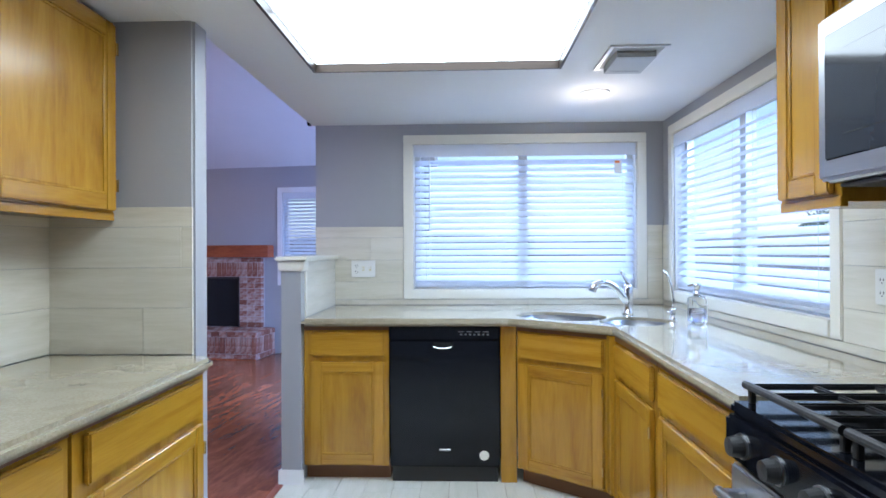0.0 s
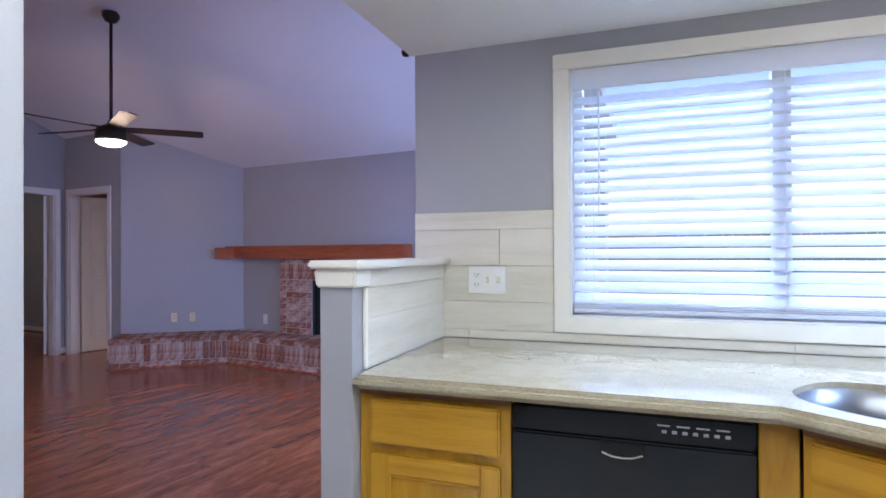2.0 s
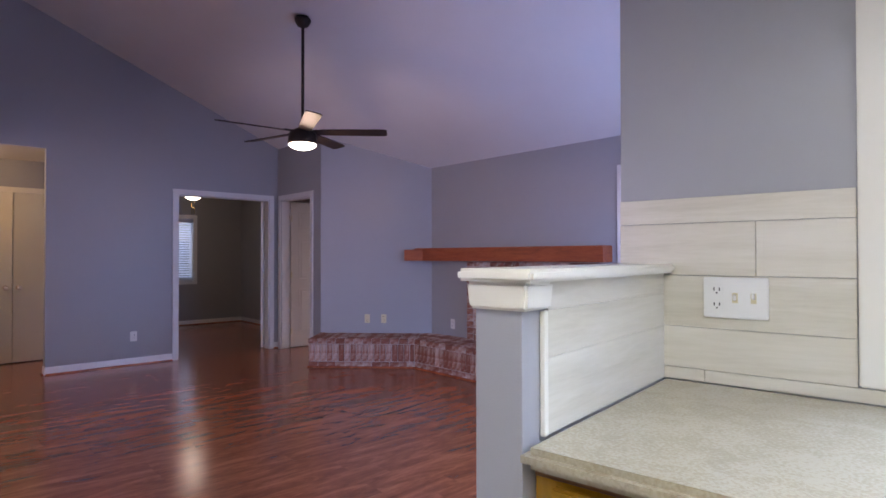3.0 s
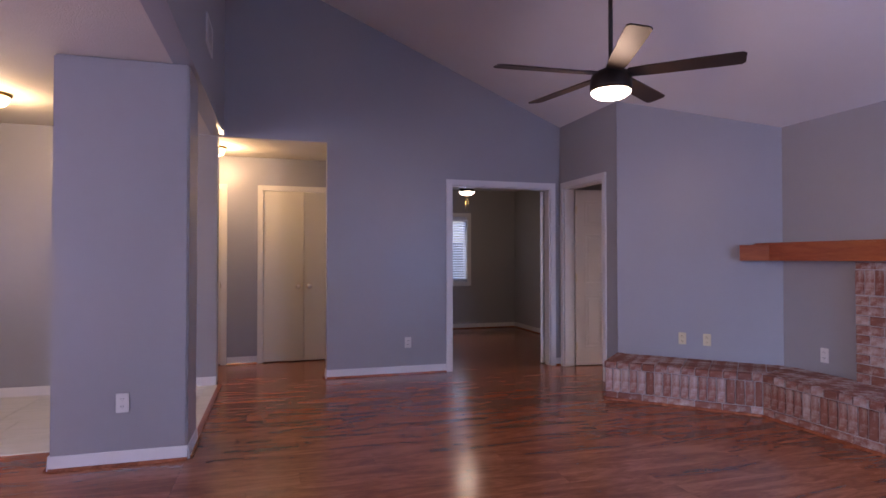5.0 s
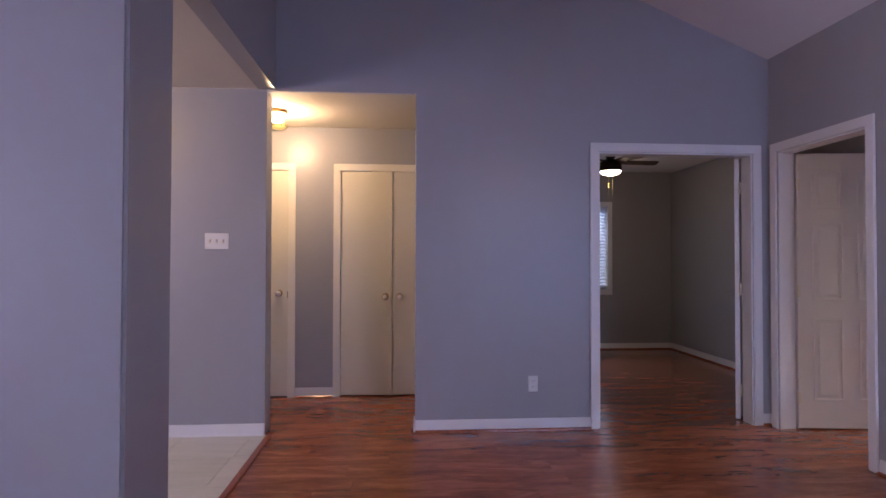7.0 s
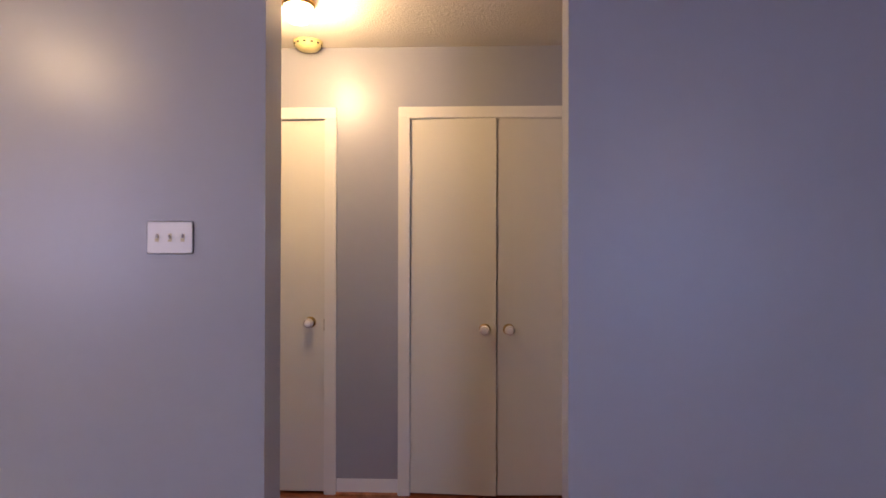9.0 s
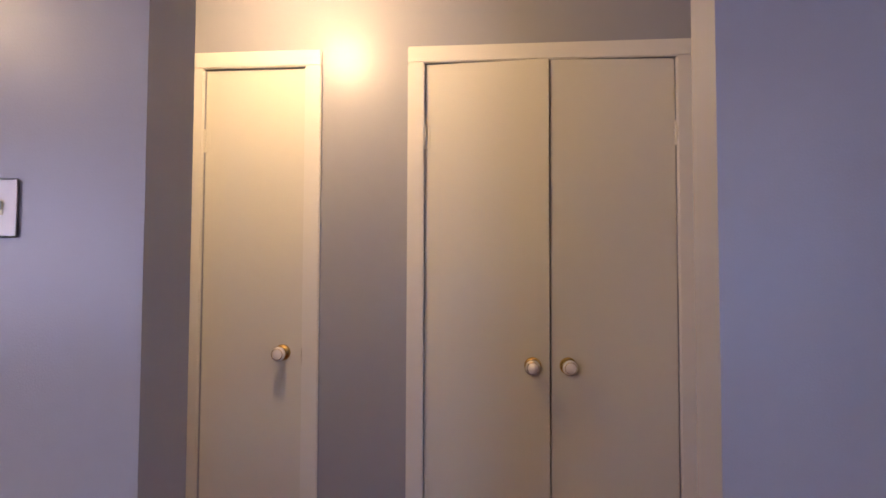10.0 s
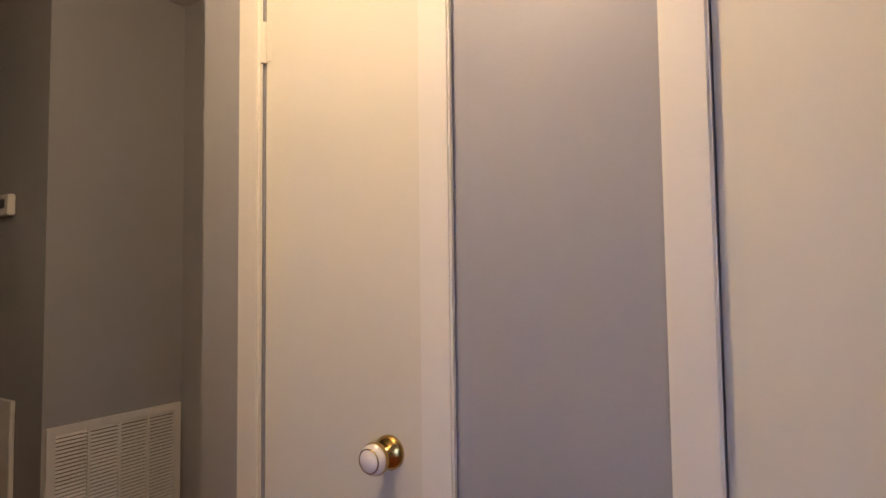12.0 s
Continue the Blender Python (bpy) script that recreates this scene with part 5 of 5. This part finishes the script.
structure("floor_closet", bbox(-8.42, -7.82, 2.281, 4.02, -0.015, 0.0, 0.001), TILE_FLOOR)
structure("threshold_strip", bbox(-6.60, -4.85, 2.345, 2.385, 0.0005, 0.010, 0.004, 2), MANTEL)
ks("threshold_strip", bbox(-0.012, 0.028, -1.635, -0.805, 0.0015, 0.010, 0.003, 2), MANTEL)

tf = new("floor_tiles")
tagged(tf, "pale wood-look tile floor", kind="structure")


def lay_tiles(parent, m, x0, x1, y0, y1, w, l, z, seed, thick=0.008):
    rnd = random.Random(seed)
    made = {}
    i = 0
    x = x0
    while x < x1 - 0.004:
        xe = min(x + w, x1)
        y = y0 - rnd.uniform(0, l)
        while y < y1:
            ye = y + l
            a, b = max(y, y0), min(ye, y1)
            if b - a > 0.02:
                key = (round(xe - x, 3), round(b - a, 3))
                if key not in made:
                    bm = bbox(0.0015, xe - x - 0.0015, 0.0015, b - a - 0.0015, -thick, 0, 0.001)
                    made[key] = mesh_of("tile", bm, TILE_FLOOR)
                t = new("tile", made[key])
                t.parent = parent
                t.matrix_basis = m @ pose(x, a, z)
            y = ye
        x = xe


lay_tiles(tf, KM, 0.03, 2.36, -2.6, -0.02, 0.15, 0.60, 0.008, 4)
lay_tiles(tf, KM, -0.54, 2.36, -4.4, -2.6, 0.30, 0.60, 0.008, 5)
lay_tiles(tf, pose(0, 0, 0), -6.6, -4.852, -1.0, 2.35, 0.45, 0.45, 0.004, 6)


def wall_tiles(name, m, w, zs, seed, l=1.20, skip=(), gap=0.0008):
    """Plank tiles in level rows; local -y looks into the room. skip: openings (x0, x1, z0, z1)."""
    g = new(name)
    tagged(g, "cream wood-look plank tile splashback", kind="structure")
    rnd = random.Random(seed)
    for r, (z0, z1) in enumerate(zip(zs, zs[1:])):
        spans = [(0.0, w)]
        for s in skip:
            if s[2] < (z0 + z1) / 2 < s[3]:
                nxt = []
                for a, b in spans:
                    if s[0] > a:
                        nxt.append((a, min(b, s[0])))
                    if s[1] < b:
                        nxt.append((max(a, s[1]), b))
                spans = [q for q in nxt if q[1] - q[0] > 0.005]
        off = rnd.uniform(0.1, l)
        cuts = [off + k * l for k in range(-1, int(w / l) + 2)]
        for a, b in spans:
            xs = [a] + [c for c in cuts if a + 0.03 < c < b - 0.03] + [b]
            for p, q in zip(xs, xs[1:]):
                t = part("tile", bbox(p + gap, q - gap, -0.009, -0.0005, z0 + gap, z1 - gap, 0.0008), TILE, g)
    g.matrix_basis = m
    return g


ROWS = [0.891, 1.065, 1.215, 1.367, 1.442]
wall_tiles("wall_tiles_north", KM @ pose(0.0, -0.001, 0), 2.348, [0.909, 0.945, 1.065, 1.215, 1.367, 1.442], 1, skip=[(0.604, 2.246, 0.946, 3)])
wall_tiles("wall_tiles_east", KM @ pose(2.359, -0.010, 0, 0, 0, -90), 4.0, [0.909, 0.945, 1.065, 1.215, 1.367, 1.44], 2, skip=[(0.126, 1.804, 0.946, 3)])
wall_tiles("wall_tiles_stub", KM @ pose(-0.545, -1.781, 0), 0.551, ROWS, 3)
wall_tiles("wall_tiles_west", KM @ pose(-0.549, -4.1, 0, 0, 0, 90), 2.31, ROWS, 4)
wall_tiles("wall_tiles_half", KM @ pose(0.126, -0.715, 0, 0, 0, 90), 0.705, [0.909, 1.065, 1.162, 1.221], 5, gap=0.0003)
structure("tile_edge", bbox(-0.004, 0.012, -0.012, 0.0, 0.909, 1.162, 0.002), CREAM, KM @ pose(0.126, -0.730, 0, 0, 0, 90))

BR = {}


def brick(parent, m, l, h, d=0.06):
    key = (round(l, 3), round(h, 3), d)
    if key not in BR:
        bm = bmesh.new()
        box(bm, 0.004, l - 0.004, 0, d, 0.004, h - 0.004)
        rnd = random.Random(int(l * 1e4 + h * 1e3))
        bevelled(bm, 0.004)
        for v in bm.verts:
            v.co += Vector((rnd.uniform(-1, 1), rnd.uniform(-1, 1), rnd.uniform(-1, 1))) * 0.0012
        BR[key] = mesh_of("brick", bm, BRICK)
    b = new("brick", BR[key])
    b.parent = parent
    b.matrix_basis = m
    return b


rb = random.Random(9)


def brick_run(parent, m, length, z0, h, l, first=0.0):
    x = -first
    while x < length - 0.012:
        a, b = max(0, x), min(length, x + l)
        if b - a > 0.02:
            brick(parent, m @ pose(a, rb.uniform(-0.003, 0.002), z0, rb.uniform(-0.5, 0.5), 0, rb.uniform(-0.4, 0.4)), b - a, h)
        x += l


sides = [((-5.07, 5.67), 135 + 180, 0.0), ((-5.07, 5.67), 45, 1.209), ((-4.215, 6.525), 0, 2.235), ((-1.98, 6.525), 90, 0.49)]
for (sx, sy), a, ln in sides:
    if ln == 0.0:
        mm, ln = pose(-5.445, 6.045, 0, 0, 0, -45), 0.53
    else:
        mm = pose(sx, sy, 0, 0, 0, a)
    brick_run(hearth, mm, ln, 0.003, 0.066, 0.205, 0.1)
    brick_run(hearth, mm, ln, 0.069, 0.198, 0.068)
    brick_run(hearth, mm @ pose(0, -0.006, 0), ln, 0.267, 0.064, 0.1035 if ln > 1 else 0.068)
# the top of the hearth: a field of flat bricks behind the edge course
for (sx, sy), a, ln, side in (((-5.07, 5.67), 45, 1.209, 1), ((-4.215, 6.525), 0, 2.20, -1)):
    mm = pose(sx, sy, 0, 0, 0, a)
    for row in range(4):
        depth = 0.062 + (row + 0.5) * 0.105
        x = -0.41 * depth + 0.01 if side < 0 else 0.01
        end = ln + 0.41 * depth if side > 0 else ln
        while x < end - 0.03:
            bl = min(0.205, end - x)
            brick(hearth, mm @ pose(x, depth - 0.0525, 0.310, rb.uniform(-0.3, 0.3), rb.uniform(-0.3, 0.3), 0) @ Matrix.Diagonal((1, 1.66, 0.33, 1)), bl, 0.066)
            x += 0.205
# surround: stretcher courses each side, soldiers over the opening
z = 0.33
course = 0
while z < 0.96:
    for x0, x1 in ((FX0, -3.305), (-2.425, FX1)):
        brick_run(fire, pose(x0, FY, 0), x1 - x0, z, 0.070, 0.205, 0.0 if course % 2 else 0.10)
    z += 0.070
    course += 1
brick_run(fire, pose(FX0, FY, 0), FX1 - FX0, 0.965, 0.185, 0.070)
brick_run(fire, pose(FX0, FY, 0), FX1 - FX0, 1.150, 0.056, 0.205, 0.05)
